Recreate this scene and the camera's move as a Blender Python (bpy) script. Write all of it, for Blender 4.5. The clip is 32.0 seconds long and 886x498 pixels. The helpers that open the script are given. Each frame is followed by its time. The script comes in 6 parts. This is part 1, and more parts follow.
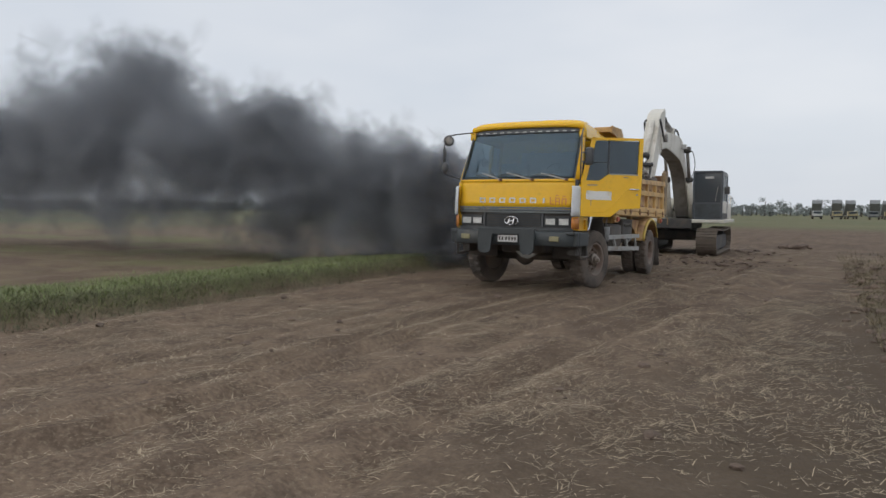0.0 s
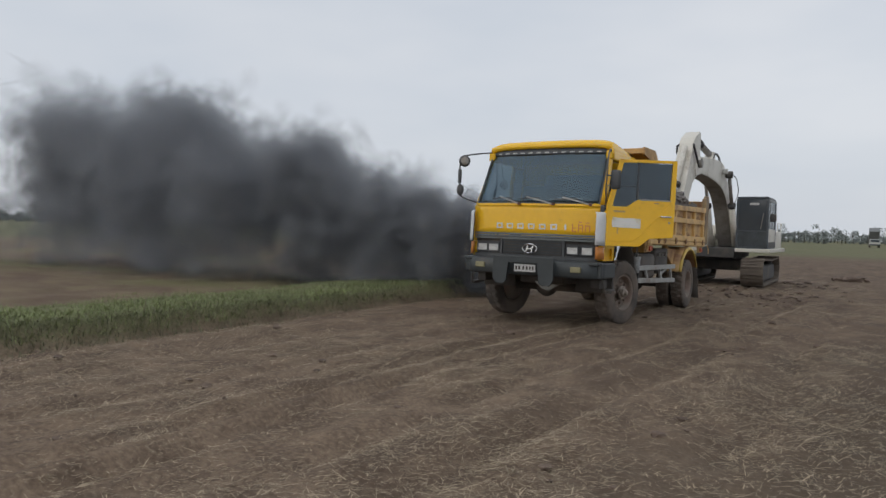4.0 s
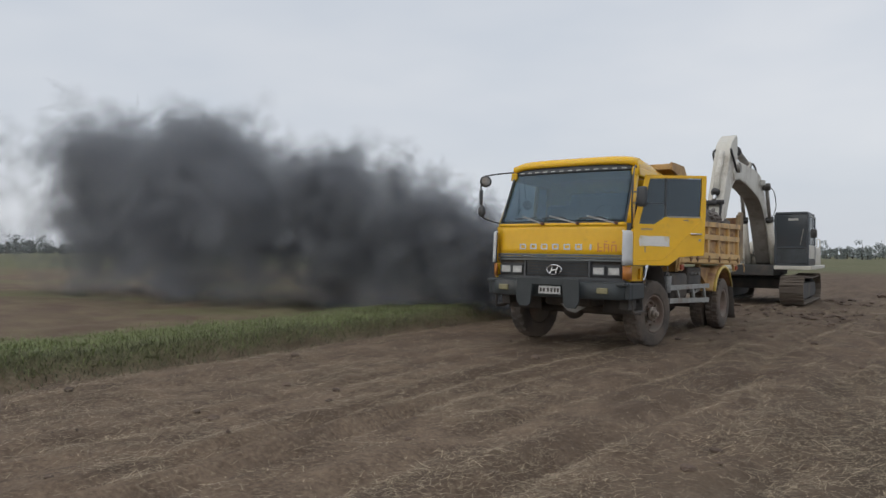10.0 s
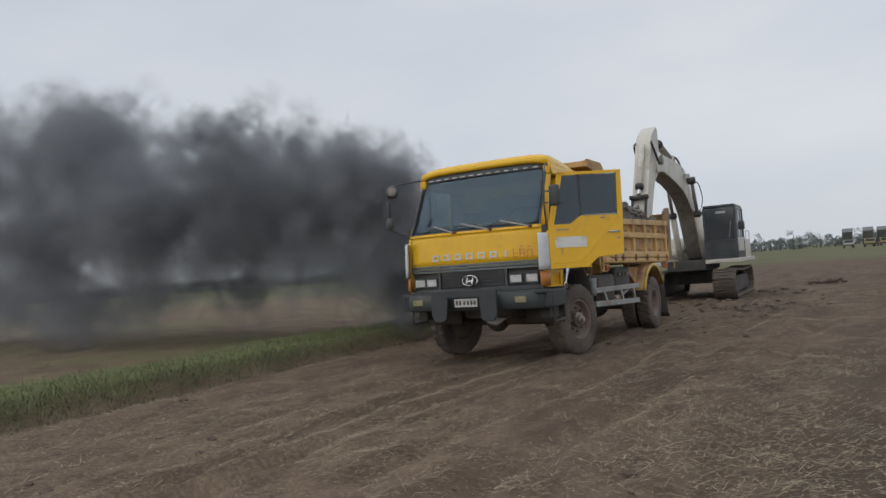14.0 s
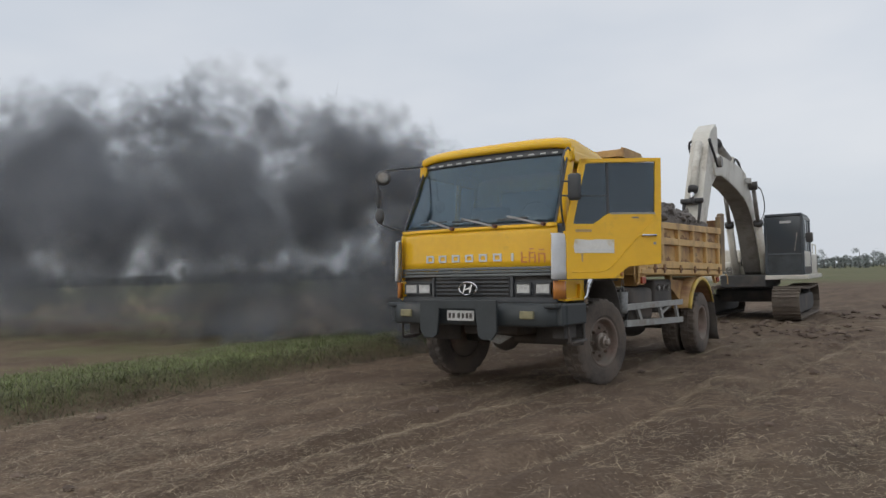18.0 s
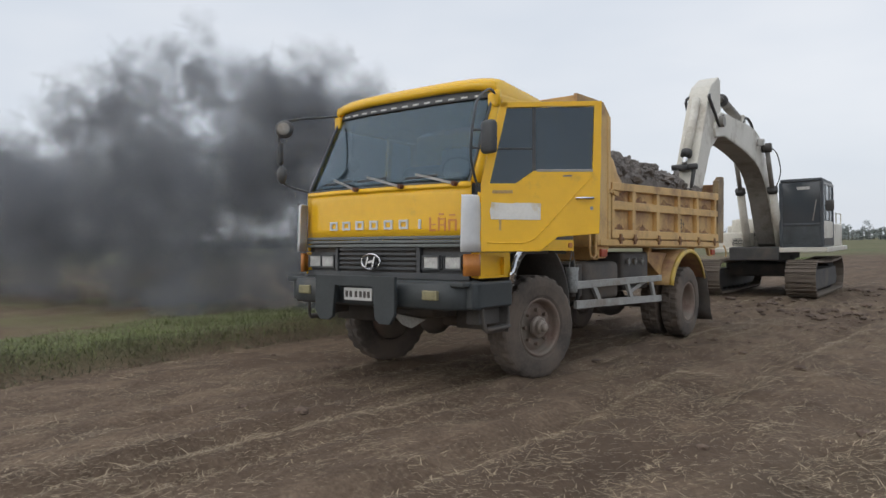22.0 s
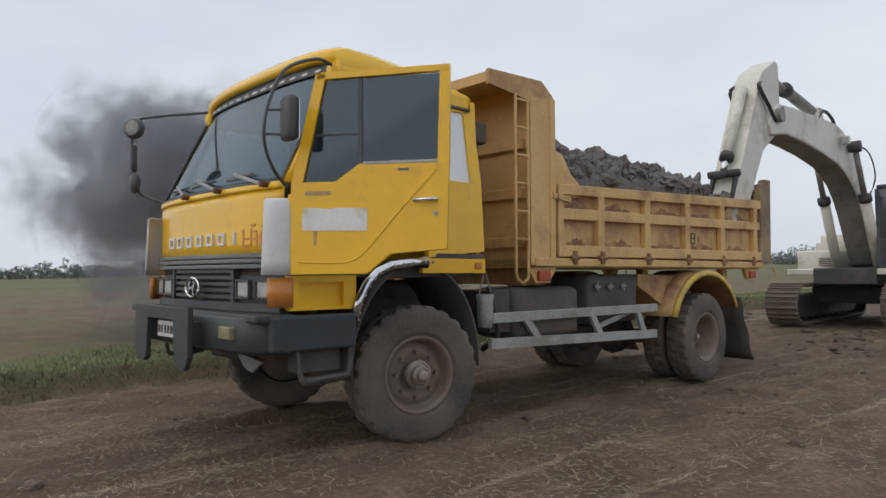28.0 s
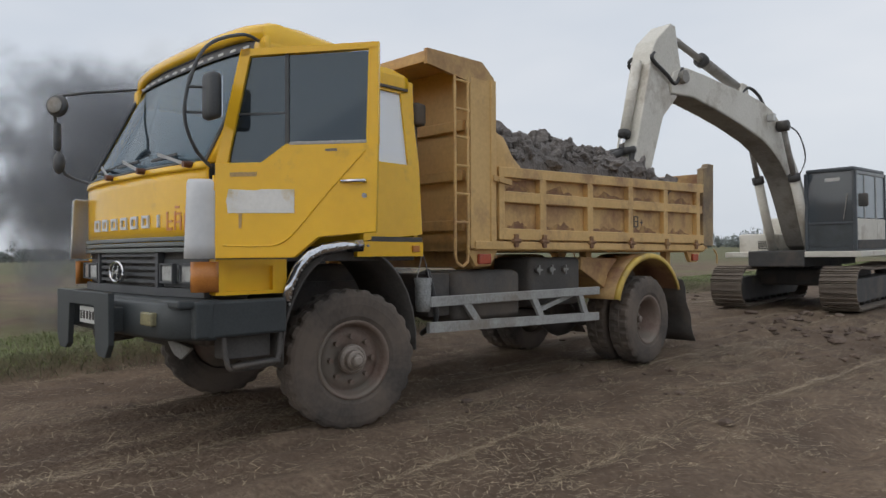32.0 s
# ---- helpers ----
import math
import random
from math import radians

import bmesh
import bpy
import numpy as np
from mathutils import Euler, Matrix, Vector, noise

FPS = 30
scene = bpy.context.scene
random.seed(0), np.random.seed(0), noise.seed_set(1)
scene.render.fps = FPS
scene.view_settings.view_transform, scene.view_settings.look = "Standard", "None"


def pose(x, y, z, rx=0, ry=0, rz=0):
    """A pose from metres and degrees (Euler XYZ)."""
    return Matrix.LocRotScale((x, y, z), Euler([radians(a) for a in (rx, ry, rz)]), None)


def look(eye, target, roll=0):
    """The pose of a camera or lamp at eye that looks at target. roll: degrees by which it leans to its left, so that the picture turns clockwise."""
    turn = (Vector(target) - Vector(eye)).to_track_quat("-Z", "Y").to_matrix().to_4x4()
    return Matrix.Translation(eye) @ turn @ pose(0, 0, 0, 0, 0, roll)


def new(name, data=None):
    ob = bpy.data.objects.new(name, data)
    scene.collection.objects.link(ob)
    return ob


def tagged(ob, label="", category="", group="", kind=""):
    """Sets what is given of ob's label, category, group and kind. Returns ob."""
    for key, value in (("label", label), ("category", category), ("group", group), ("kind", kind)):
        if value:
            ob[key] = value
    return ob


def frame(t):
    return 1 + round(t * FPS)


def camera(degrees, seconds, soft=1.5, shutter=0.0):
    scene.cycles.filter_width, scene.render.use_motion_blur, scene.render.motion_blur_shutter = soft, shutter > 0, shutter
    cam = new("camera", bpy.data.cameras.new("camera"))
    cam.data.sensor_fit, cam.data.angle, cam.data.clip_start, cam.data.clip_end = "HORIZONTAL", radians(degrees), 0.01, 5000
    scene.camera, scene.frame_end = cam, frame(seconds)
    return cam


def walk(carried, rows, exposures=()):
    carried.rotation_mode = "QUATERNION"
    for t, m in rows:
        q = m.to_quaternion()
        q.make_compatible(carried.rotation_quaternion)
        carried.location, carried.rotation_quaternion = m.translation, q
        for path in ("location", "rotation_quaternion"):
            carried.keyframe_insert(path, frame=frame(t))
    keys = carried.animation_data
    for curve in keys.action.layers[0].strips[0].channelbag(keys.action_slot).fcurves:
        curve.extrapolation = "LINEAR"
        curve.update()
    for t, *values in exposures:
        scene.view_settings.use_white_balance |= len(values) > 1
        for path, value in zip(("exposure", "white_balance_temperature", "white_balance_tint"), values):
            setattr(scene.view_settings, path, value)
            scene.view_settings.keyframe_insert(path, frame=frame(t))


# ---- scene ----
cam = camera(65.38, 32.0)
PATH = [
    (0, (4.770, -11.424, 1.415), (3.821, -9.667, 1.303), 0.50),
    (0.5, (4.734, -11.072, 1.392), (3.759, -9.328, 1.301), 0.34),
    (1, (4.751, -10.847, 1.426), (3.733, -9.127, 1.347), -0.10),
    (1.5, (4.762, -10.612, 1.481), (3.715, -8.909, 1.400), 0.28),
    (2, (4.761, -10.421, 1.494), (3.704, -8.725, 1.410), 0.90),
    (2.5, (4.773, -10.388, 1.501), (3.703, -8.700, 1.425), 1.16),
    (4.5, (4.743, -10.272, 1.506), (3.691, -8.571, 1.454), 1.54),
    (5, (4.742, -10.215, 1.497), (3.710, -8.503, 1.444), 1.18),
    (5.5, (4.791, -10.239, 1.496), (3.811, -8.498, 1.403), 1.30),
    (6, (4.795, -10.165, 1.499), (3.850, -8.405, 1.390), 0.92),
    (6.5, (4.805, -10.137, 1.508), (3.880, -8.367, 1.407), 0.93),
    (7, (4.786, -10.090, 1.492), (3.811, -8.346, 1.410), 0.68),
    (7.5, (4.789, -10.106, 1.485), (3.753, -8.396, 1.436), 0.63),
    (8, (4.806, -10.147, 1.502), (3.776, -8.434, 1.457), 0.55),
    (8.5, (4.810, -10.137, 1.482), (3.760, -8.435, 1.432), -0.18),
    (9, (4.792, -10.096, 1.415), (3.701, -8.420, 1.398), -1.06),
    (9.5, (4.745, -10.024, 1.483), (3.621, -8.370, 1.517), 0.60),
    (10, (4.751, -9.992, 1.485), (3.612, -8.348, 1.498), 0.38),
    (10.5, (4.767, -9.965, 1.482), (3.652, -8.305, 1.482), 0.07),
    (11, (4.796, -10.021, 1.504), (3.749, -8.317, 1.531), 0.72),
    (11.5, (4.777, -10.014, 1.523), (3.706, -8.325, 1.524), -0.86),
    (12, (4.904, -10.124, 1.512), (3.880, -8.408, 1.599), -1.59),
    (12.5, (4.943, -9.899, 1.379), (3.952, -8.162, 1.408), -2.80),
    (13, (4.875, -9.461, 1.434), (3.871, -7.732, 1.475), -2.68),
    (13.5, (4.865, -9.177, 1.404), (3.857, -7.451, 1.467), -4.29),
    (15.5, (4.487, -8.374, 1.398), (3.492, -6.640, 1.464), -2.63),
    (16, (4.444, -8.108, 1.364), (3.496, -6.347, 1.419), -1.40),
    (16.5, (4.422, -7.853, 1.244), (3.476, -6.094, 1.341), -2.05),
    (17, (4.410, -7.644, 1.285), (3.424, -5.905, 1.367), -2.00),
    (17.5, (4.384, -7.372, 1.341), (3.316, -5.683, 1.428), -1.65),
    (18, (4.453, -7.044, 1.409), (3.321, -5.397, 1.485), -1.46),
    (18.5, (4.605, -6.602, 1.477), (3.424, -4.989, 1.525), -0.74),
    (19, (4.652, -6.265, 1.478), (3.441, -4.674, 1.518), -0.94),
    (19.5, (4.619, -6.172, 1.446), (3.394, -4.591, 1.496), -1.16),
    (20, (4.623, -6.187, 1.489), (3.401, -4.604, 1.526), -0.86),
    (20.5, (4.645, -5.975, 1.417), (3.425, -4.391, 1.468), -1.68),
    (21, (4.629, -5.768, 1.368), (3.428, -4.169, 1.422), -2.36),
    (21.5, (4.629, -5.476, 1.322), (3.415, -3.888, 1.384), -2.07),
    (22, (4.745, -5.073, 1.411), (3.529, -3.486, 1.395), -0.91),
    (22.5, (4.759, -4.834, 1.529), (3.539, -3.251, 1.454), -0.79),
    (23, (4.699, -4.720, 1.522), (3.556, -3.079, 1.481), -0.62),
    (23.5, (4.541, -4.567, 1.552), (3.467, -2.880, 1.522), -0.83),
    (24, (4.440, -4.429, 1.529), (3.381, -2.732, 1.504), -1.43),
    (24.5, (4.539, -4.164, 1.424), (3.501, -2.454, 1.407), -0.99),
    (26.5, (5.097, -2.989, 1.360), (3.939, -1.358, 1.364), -1.35),
    (27, (5.211, -2.701, 1.366), (3.928, -1.167, 1.394), -2.39),
    (27.5, (5.275, -2.491, 1.378), (3.857, -1.082, 1.414), -1.44),
    (28, (5.325, -2.267, 1.353), (3.849, -0.919, 1.409), -1.13),
    (28.5, (5.373, -2.111, 1.350), (3.863, -0.800, 1.386), -1.03),
    (29, (5.372, -2.120, 1.347), (3.881, -0.786, 1.350), -1.59),
    (29.5, (5.361, -2.118, 1.370), (3.932, -0.719, 1.393), -1.44),
    (30, (5.380, -2.093, 1.348), (3.972, -0.674, 1.408), -1.56),
    (30.5, (5.374, -2.102, 1.353), (3.961, -0.687, 1.351), -0.86),
    (31, (5.383, -2.091, 1.359), (3.979, -0.667, 1.374), -1.09),
    (31.5, (5.388, -2.078, 1.344), (3.997, -0.640, 1.349), -1.36),
    (32, (5.406, -2.068, 1.350), (4.007, -0.639, 1.355), -1.18),
]
EXPOSURES = ((0, 0.12), (1, -0.02), (5, 0.0), (6, 0.0), (7, 0.07), (8, -0.14), (9, -0.14), (10, 0.0), (11, -0.06), (13, -0.02), (16, -0.02), (17, 0.12), (18, 0.04), (19, 0.28), (20, 0.28), (21, 0.3), (22, 0.22), (23, 0.42), (24, 0.08), (27, 0.28), (28, 0.18), (29, 0.2), (30, 0.1), (31, 0.26), (32, 0.1))
walk(cam, [(t, look(eye, target, roll)) for t, eye, target, roll in PATH], EXPOSURES)

# ---- light ----
world = bpy.data.worlds.new("sky")
scene.world = world
world.use_nodes = True
SKY_STRENGTH = 0.118
nt = world.node_tree
nt.nodes.clear()
sky = nt.nodes.new("ShaderNodeTexSky")
sky.sky_type, sky.sun_disc = "NISHITA", False
sky.sun_elevation, sky.sun_rotation = radians(32), radians(200)
sky.air_density, sky.dust_density, sky.ozone_density = 1.0, 4.0, 1.0
coord = nt.nodes.new("ShaderNodeTexCoord")
cloud = nt.nodes.new("ShaderNodeTexNoise")
cloud.inputs["Scale"].default_value, cloud.inputs["Detail"].default_value = 1.6, 4.0
squash = nt.nodes.new("ShaderNodeMapping")
squash.inputs["Scale"].default_value = (1, 1, 3.0)
tone = nt.nodes.new("ShaderNodeValToRGB")
tone.color_ramp.elements[0].position, tone.color_ramp.elements[0].color = 0.35, (4.9, 5.35, 6.0, 1)
tone.color_ramp.elements[1].position, tone.color_ramp.elements[1].color = 0.72, (6.2, 6.4, 6.75, 1)
veil = nt.nodes.new("ShaderNodeMix")
veil.data_type = "RGBA"
veil.inputs[0].default_value = 0.9
back = nt.nodes.new("ShaderNodeBackground")
back.inputs["Strength"].default_value = SKY_STRENGTH
out = nt.nodes.new("ShaderNodeOutputWorld")
nt.links.new(coord.outputs["Generated"], squash.inputs[0])
nt.links.new(squash.outputs[0], cloud.inputs["Vector"])
nt.links.new(cloud.outputs["Fac"], tone.inputs[0])
nt.links.new(sky.outputs[0], veil.inputs[6])
nt.links.new(tone.outputs[0], veil.inputs[7])
nt.links.new(veil.outputs[2], back.inputs[0])
nt.links.new(back.outputs[0], out.inputs[0])

sun_data = bpy.data.lights.new("sun", "SUN")
sun_data.energy, sun_data.angle, sun_data.color = 0.6, radians(110), (1.0, 0.95, 0.88)
sun = new("sun", sun_data)
sun.matrix_world = look((-10, -20, 30), (0, 0, 0))
scene.view_settings.exposure = 0.0
scene.cycles.transparent_max_bounces = 160


# ---- materials ----
def material(name, base, other=None, rough=0.6, metal=0.0, scale=6.0, fine=60.0, amount=0.5, bump=0.15, dirt=None, dirt_at=0.62, spec=0.5, reach=0.01, island=0.0, dirt_scale=1.3):
    """A surface of two tones over two noises, with relief and, where dirt is given, blotches of it."""
    m = bpy.data.materials.new(name)
    m.use_nodes = True
    t = m.node_tree
    b = t.nodes["Principled BSDF"]
    b.inputs["Roughness"].default_value, b.inputs["Metallic"].default_value = rough, metal
    b.inputs["Specular IOR Level"].default_value = spec
    where = t.nodes.new("ShaderNodeTexCoord")
    big, small = t.nodes.new("ShaderNodeTexNoise"), t.nodes.new("ShaderNodeTexNoise")
    for n, s in ((big, scale), (small, fine)):
        n.inputs["Scale"].default_value, n.inputs["Detail"].default_value = s, 5.0
        t.links.new(where.outputs["Object"], n.inputs["Vector"])
    both = t.nodes.new("ShaderNodeMath")
    both.operation = "MULTIPLY_ADD"
    both.inputs[1].default_value = 0.5
    half = t.nodes.new("ShaderNodeMath")
    half.operation = "MULTIPLY"
    half.inputs[1].default_value = 0.5
    t.links.new(small.outputs["Fac"], half.inputs[0])
    t.links.new(big.outputs["Fac"], both.inputs[0])
    t.links.new(half.outputs[0], both.inputs[2])
    ramp = t.nodes.new("ShaderNodeValToRGB")
    other = other or tuple(c * (1 - amount) for c in base)
    ramp.color_ramp.elements[0].position, ramp.color_ramp.elements[0].color = 0.36, (*other, 1)
    ramp.color_ramp.elements[1].position, ramp.color_ramp.elements[1].color = 0.62, (*base, 1)
    t.links.new(both.outputs[0], ramp.inputs[0])
    colour = ramp.outputs[0]
    if dirt:
        blot = t.nodes.new("ShaderNodeTexNoise")
        blot.inputs["Scale"].default_value, blot.inputs["Detail"].default_value, blot.inputs["Roughness"].default_value = dirt_scale, 8.0, 0.68
        t.links.new(where.outputs["Object"], blot.inputs["Vector"])
        edge = t.nodes.new("ShaderNodeValToRGB")
        edge.color_ramp.elements[0].position, edge.color_ramp.elements[1].position = dirt_at - 0.09, dirt_at + 0.09
        t.links.new(blot.outputs["Fac"], edge.inputs[0])
        mix = t.nodes.new("ShaderNodeMix")
        mix.data_type = "RGBA"
        mix.inputs[7].default_value = (*dirt, 1)
        t.links.new(edge.outputs[0], mix.inputs[0])
        t.links.new(colour, mix.inputs[6])
        colour = mix.outputs[2]
    if island:
        info, vary = t.nodes.new("ShaderNodeNewGeometry"), t.nodes.new("ShaderNodeHueSaturation")
        span = t.nodes.new("ShaderNodeMapRange")
        span.inputs[3].default_value, span.inputs[4].default_value = 1 - island, 1 + island
        t.links.new(info.outputs["Random Per Island"], span.inputs[0])
        t.links.new(span.outputs[0], vary.inputs["Value"])
        t.links.new(colour, vary.inputs["Color"])
        colour = vary.outputs[0]
    t.links.new(colour, b.inputs["Base Color"])
    if bump:
        relief = t.nodes.new("ShaderNodeBump")
        relief.inputs["Strength"].default_value, relief.inputs["Distance"].default_value = bump, reach
        t.links.new(both.outputs[0], relief.inputs["Height"])
        t.links.new(relief.outputs[0], b.inputs["Normal"])
    return m


def glass(name, tint, rough=0.05, seen=0.25, ior=1.75, film=(1, 1, 1), clearness=(0.45, 0.55, 0.6)):
    """A tinted pane: partly clear, with a real gloss."""
    m = bpy.data.materials.new(name)
    m.use_nodes = True
    t = m.node_tree
    b = t.nodes["Principled BSDF"]
    b.inputs["Base Color"].default_value = (*tint, 1)
    b.inputs["Roughness"].default_value, b.inputs["IOR"].default_value = rough, ior
    b.inputs["Specular Tint"].default_value = (*film, 1)
    clear, mix = t.nodes.new("ShaderNodeBsdfTransparent"), t.nodes.new("ShaderNodeMixShader")
    clear.inputs[0].default_value = (*clearness, 1)
    mix.inputs[0].default_value = 1 - seen
    t.links.new(clear.outputs[0], mix.inputs[1])
    t.links.new(b.outputs[0], mix.inputs[2])
    t.links.new(mix.outputs[0], t.nodes["Material Output"].inputs[0])
    return m


YELLOW = material("cab_yellow", (0.90, 0.53, 0.026), (0.84, 0.485, 0.024), rough=0.20, scale=2.0, fine=12, bump=0.015, dirt=(0.42, 0.24, 0.05), dirt_at=0.70)
OCHRE = material("bed_ochre", (0.71, 0.465, 0.185), (0.61, 0.385, 0.145), rough=0.55, scale=2.5, fine=25, bump=0.10, dirt=(0.33, 0.18, 0.085), dirt_at=0.60)
OCHRE_LIP = material("lip_yellow", (0.66, 0.46, 0.09), (0.54, 0.37, 0.08), rough=0.5, scale=3, fine=25, bump=0.06, dirt=(0.25, 0.17, 0.09), dirt_at=0.62)
OCHRE_WORN = material("bed_ochre_worn", (0.62, 0.40, 0.165), (0.50, 0.315, 0.13), rough=0.65, scale=3.0, fine=30, bump=0.18, dirt=(0.26, 0.13, 0.07), dirt_at=0.56)
BLACK = material("black_plastic", (0.072, 0.076, 0.081), (0.052, 0.055, 0.059), rough=0.5, scale=5, fine=80, bump=0.08, dirt=(0.12, 0.11, 0.10), dirt_at=0.62)
CHASSIS = material("chassis_black", (0.098, 0.090, 0.083), (0.064, 0.058, 0.054), rough=0.75, scale=5, fine=50, bump=0.2, dirt=(0.13, 0.105, 0.085), dirt_at=0.55)
BUMPER = material("bumper_grey", (0.047, 0.055, 0.058), (0.034, 0.040, 0.043), rough=0.5, scale=4, fine=60, bump=0.06, dirt=(0.12, 0.105, 0.09), dirt_at=0.66)
RUBBER = material("tyre_rubber", (0.100, 0.085, 0.074), (0.064, 0.055, 0.048), rough=0.85, scale=4, fine=40, bump=0.2, dirt=(0.155, 0.122, 0.098), dirt_at=0.52)
RIM = material("wheel_rim_rusty", (0.25, 0.175, 0.14), (0.16, 0.105, 0.082), rough=0.65, metal=0.1, scale=6, fine=50, bump=0.15, dirt=(0.19, 0.16, 0.13), dirt_at=0.5)
HUB = material("hub_dull_steel", (0.36, 0.31, 0.265), (0.24, 0.20, 0.17), rough=0.5, metal=0.35, scale=8, fine=60, bump=0.08, dirt=(0.17, 0.135, 0.11), dirt_at=0.55)
RUST = material("flaking_rust", (0.27, 0.15, 0.085), (0.18, 0.095, 0.055), rough=0.85, scale=9, fine=60, bump=0.25, dirt=(0.42, 0.26, 0.11), dirt_at=0.54, dirt_scale=7)
STEEL = material("bare_steel", (0.40, 0.39, 0.37), (0.25, 0.24, 0.23), rough=0.38, metal=0.75, scale=6, fine=70, bump=0.05)
CHROME = material("chrome", (0.75, 0.75, 0.76), (0.55, 0.55, 0.56), rough=0.16, metal=1.0, scale=4, fine=30, bump=0.03)
SILVER = material("silver_paint", (0.68, 0.69, 0.70), (0.60, 0.61, 0.62), rough=0.38, metal=0.0, scale=1.5, fine=20, bump=0.015, dirt=(0.42, 0.38, 0.31), dirt_at=0.72)
GREY_RAIL = material("guard_rail_grey", (0.40, 0.40, 0.38), (0.27, 0.265, 0.25), rough=0.6, scale=5, fine=40, bump=0.1, dirt=(0.2, 0.16, 0.12), dirt_at=0.6)
WHITE = material("white_sticker", (0.80, 0.79, 0.75), (0.70, 0.69, 0.65), rough=0.6, scale=6, fine=40, bump=0.05, dirt=(0.50, 0.36, 0.10), dirt_at=0.66, dirt_scale=5)
PLATE_WHITE = material("plate_white", (0.62, 0.62, 0.60), rough=0.5, amount=0.15, bump=0.03)
RED_INK = material("red_lettering", (0.60, 0.20, 0.05), (0.66, 0.28, 0.03), rough=0.5, bump=0.02, scale=8)
ORANGE = material("orange_lens", (0.56, 0.22, 0.05), (0.46, 0.17, 0.04), rough=0.25, scale=8, fine=90, bump=0.05)
RED_LENS = material("red_lens", (0.50, 0.10, 0.05), (0.36, 0.07, 0.04), rough=0.2, scale=8, fine=90, bump=0.05)
LENS = material("headlight_lens", (0.62, 0.62, 0.60), (0.40, 0.40, 0.39), rough=0.12, metal=0.3, scale=12, fine=70, bump=0.1)
FOG = material("fog_lens", (0.32, 0.29, 0.16), (0.22, 0.2, 0.12), rough=0.25, scale=12, fine=70, bump=0.1)
WIND_GLASS = glass("windscreen_glass", (0.022, 0.032, 0.042), 0.02, 0.42, 2.2, (0.66, 0.86, 1.0), (0.75, 0.85, 0.9))
CLEAR_GLASS = glass("clear_side_glass", (0.10, 0.12, 0.14), 0.04, 0.8, 1.5, (1, 1, 1), (0.85, 0.9, 0.92))
DARK_GLASS = glass("tinted_glass", (0.026, 0.033, 0.042), 0.04, 0.18, 1.85, (0.76, 0.9, 1.0))
# Near-white pane: the bright sky behind it is put into the glass colour.
SKYLIT_GLASS = glass("skylit_pale_glass", (0.86, 0.88, 0.89), 0.15, 0.06)
SIDE_GLASS = glass("pale_side_glass", (0.40, 0.45, 0.48), 0.12, 0.25)
TRIM = material("grey_trim", (0.17, 0.185, 0.18), (0.12, 0.13, 0.126), rough=0.5, scale=4, fine=40, bump=0.1, dirt=(0.16, 0.145, 0.12), dirt_at=0.6)
FRAME_GREY = material("excavator_frame_grey", (0.34, 0.35, 0.35), (0.26, 0.27, 0.27), rough=0.5, scale=4, fine=40, bump=0.05)
EXC_GLASS = glass("excavator_glass", (0.065, 0.082, 0.098), 0.10, 0.12)
FABRIC = material("seat_cloth", (0.06, 0.06, 0.065), rough=0.9, bump=0.2)
EXC_WHITE = material("excavator_cream", (0.72, 0.69, 0.62), (0.60, 0.575, 0.50), rough=0.5, scale=1.6, fine=25, bump=0.05, dirt=(0.36, 0.31, 0.24), dirt_at=0.60)
# Grey of cylinders and pins; on the boom's belly it also paints shade.
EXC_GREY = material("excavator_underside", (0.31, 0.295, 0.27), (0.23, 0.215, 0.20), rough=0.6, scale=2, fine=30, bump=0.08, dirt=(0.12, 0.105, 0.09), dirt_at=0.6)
EXC_DARK = material("excavator_dark", (0.070, 0.069, 0.068), (0.045, 0.044, 0.043), rough=0.65, scale=4, fine=40, bump=0.15, dirt=(0.12, 0.10, 0.08), dirt_at=0.6)
EXC_CAB = material("excavator_cab_paint", (0.080, 0.092, 0.104), (0.06, 0.07, 0.08), rough=0.4, scale=4, fine=40, bump=0.05)
TRACK = material("track_shoe_mud", (0.175, 0.143, 0.115), (0.105, 0.086, 0.07), rough=0.85, scale=5, fine=45, bump=0.4, dirt=(0.09, 0.076, 0.065), dirt_at=0.6)
SOIL = material("load_soil", (0.21, 0.19, 0.175), (0.115, 0.103, 0.095), rough=0.92, scale=5, fine=40, bump=0.8, reach=0.03)
CLOD = material("dug_clods", (0.17, 0.125, 0.095), (0.10, 0.072, 0.056), rough=0.95, scale=5, fine=45, bump=0.6, reach=0.03, island=0.25)
STRAW = material("straw", (0.40, 0.32, 0.215), (0.23, 0.18, 0.12), rough=0.75, scale=3, fine=30, bump=0.0, island=0.40)
GRASS = material("grass_blades", (0.205, 0.24, 0.094), (0.14, 0.165, 0.065), rough=0.65, scale=0.6, fine=3, bump=0.0, island=0.45)
# Duller weeds, with the shade of the bank's side put into their colour.
SHADED_BANK_GRASS = material("bank_grass", (0.15, 0.15, 0.08), (0.10, 0.10, 0.056), rough=0.7, scale=0.8, fine=4, bump=0.0, island=0.4)
DRY_GRASS = material("dry_weeds", (0.20, 0.165, 0.105), (0.125, 0.105, 0.068), rough=0.8, scale=1, fine=6, bump=0.0, island=0.4)
# Leaf green paled and greyed: the distance haze is put into the colour.
HAZED_LEAF = material("hazed_far_leaves", (0.20, 0.225, 0.215), (0.155, 0.175, 0.165), rough=0.8, scale=0.5, fine=3, bump=0.0, island=0.35)
BARK = material("bark", (0.12, 0.10, 0.08), rough=0.9, scale=3, fine=20, bump=0.4)
SMOKE = material("soot_smoke", (0.37, 0.385, 0.412), (0.28, 0.292, 0.315), rough=1.0, scale=0.8, fine=3, bump=0.0, spec=0.0)
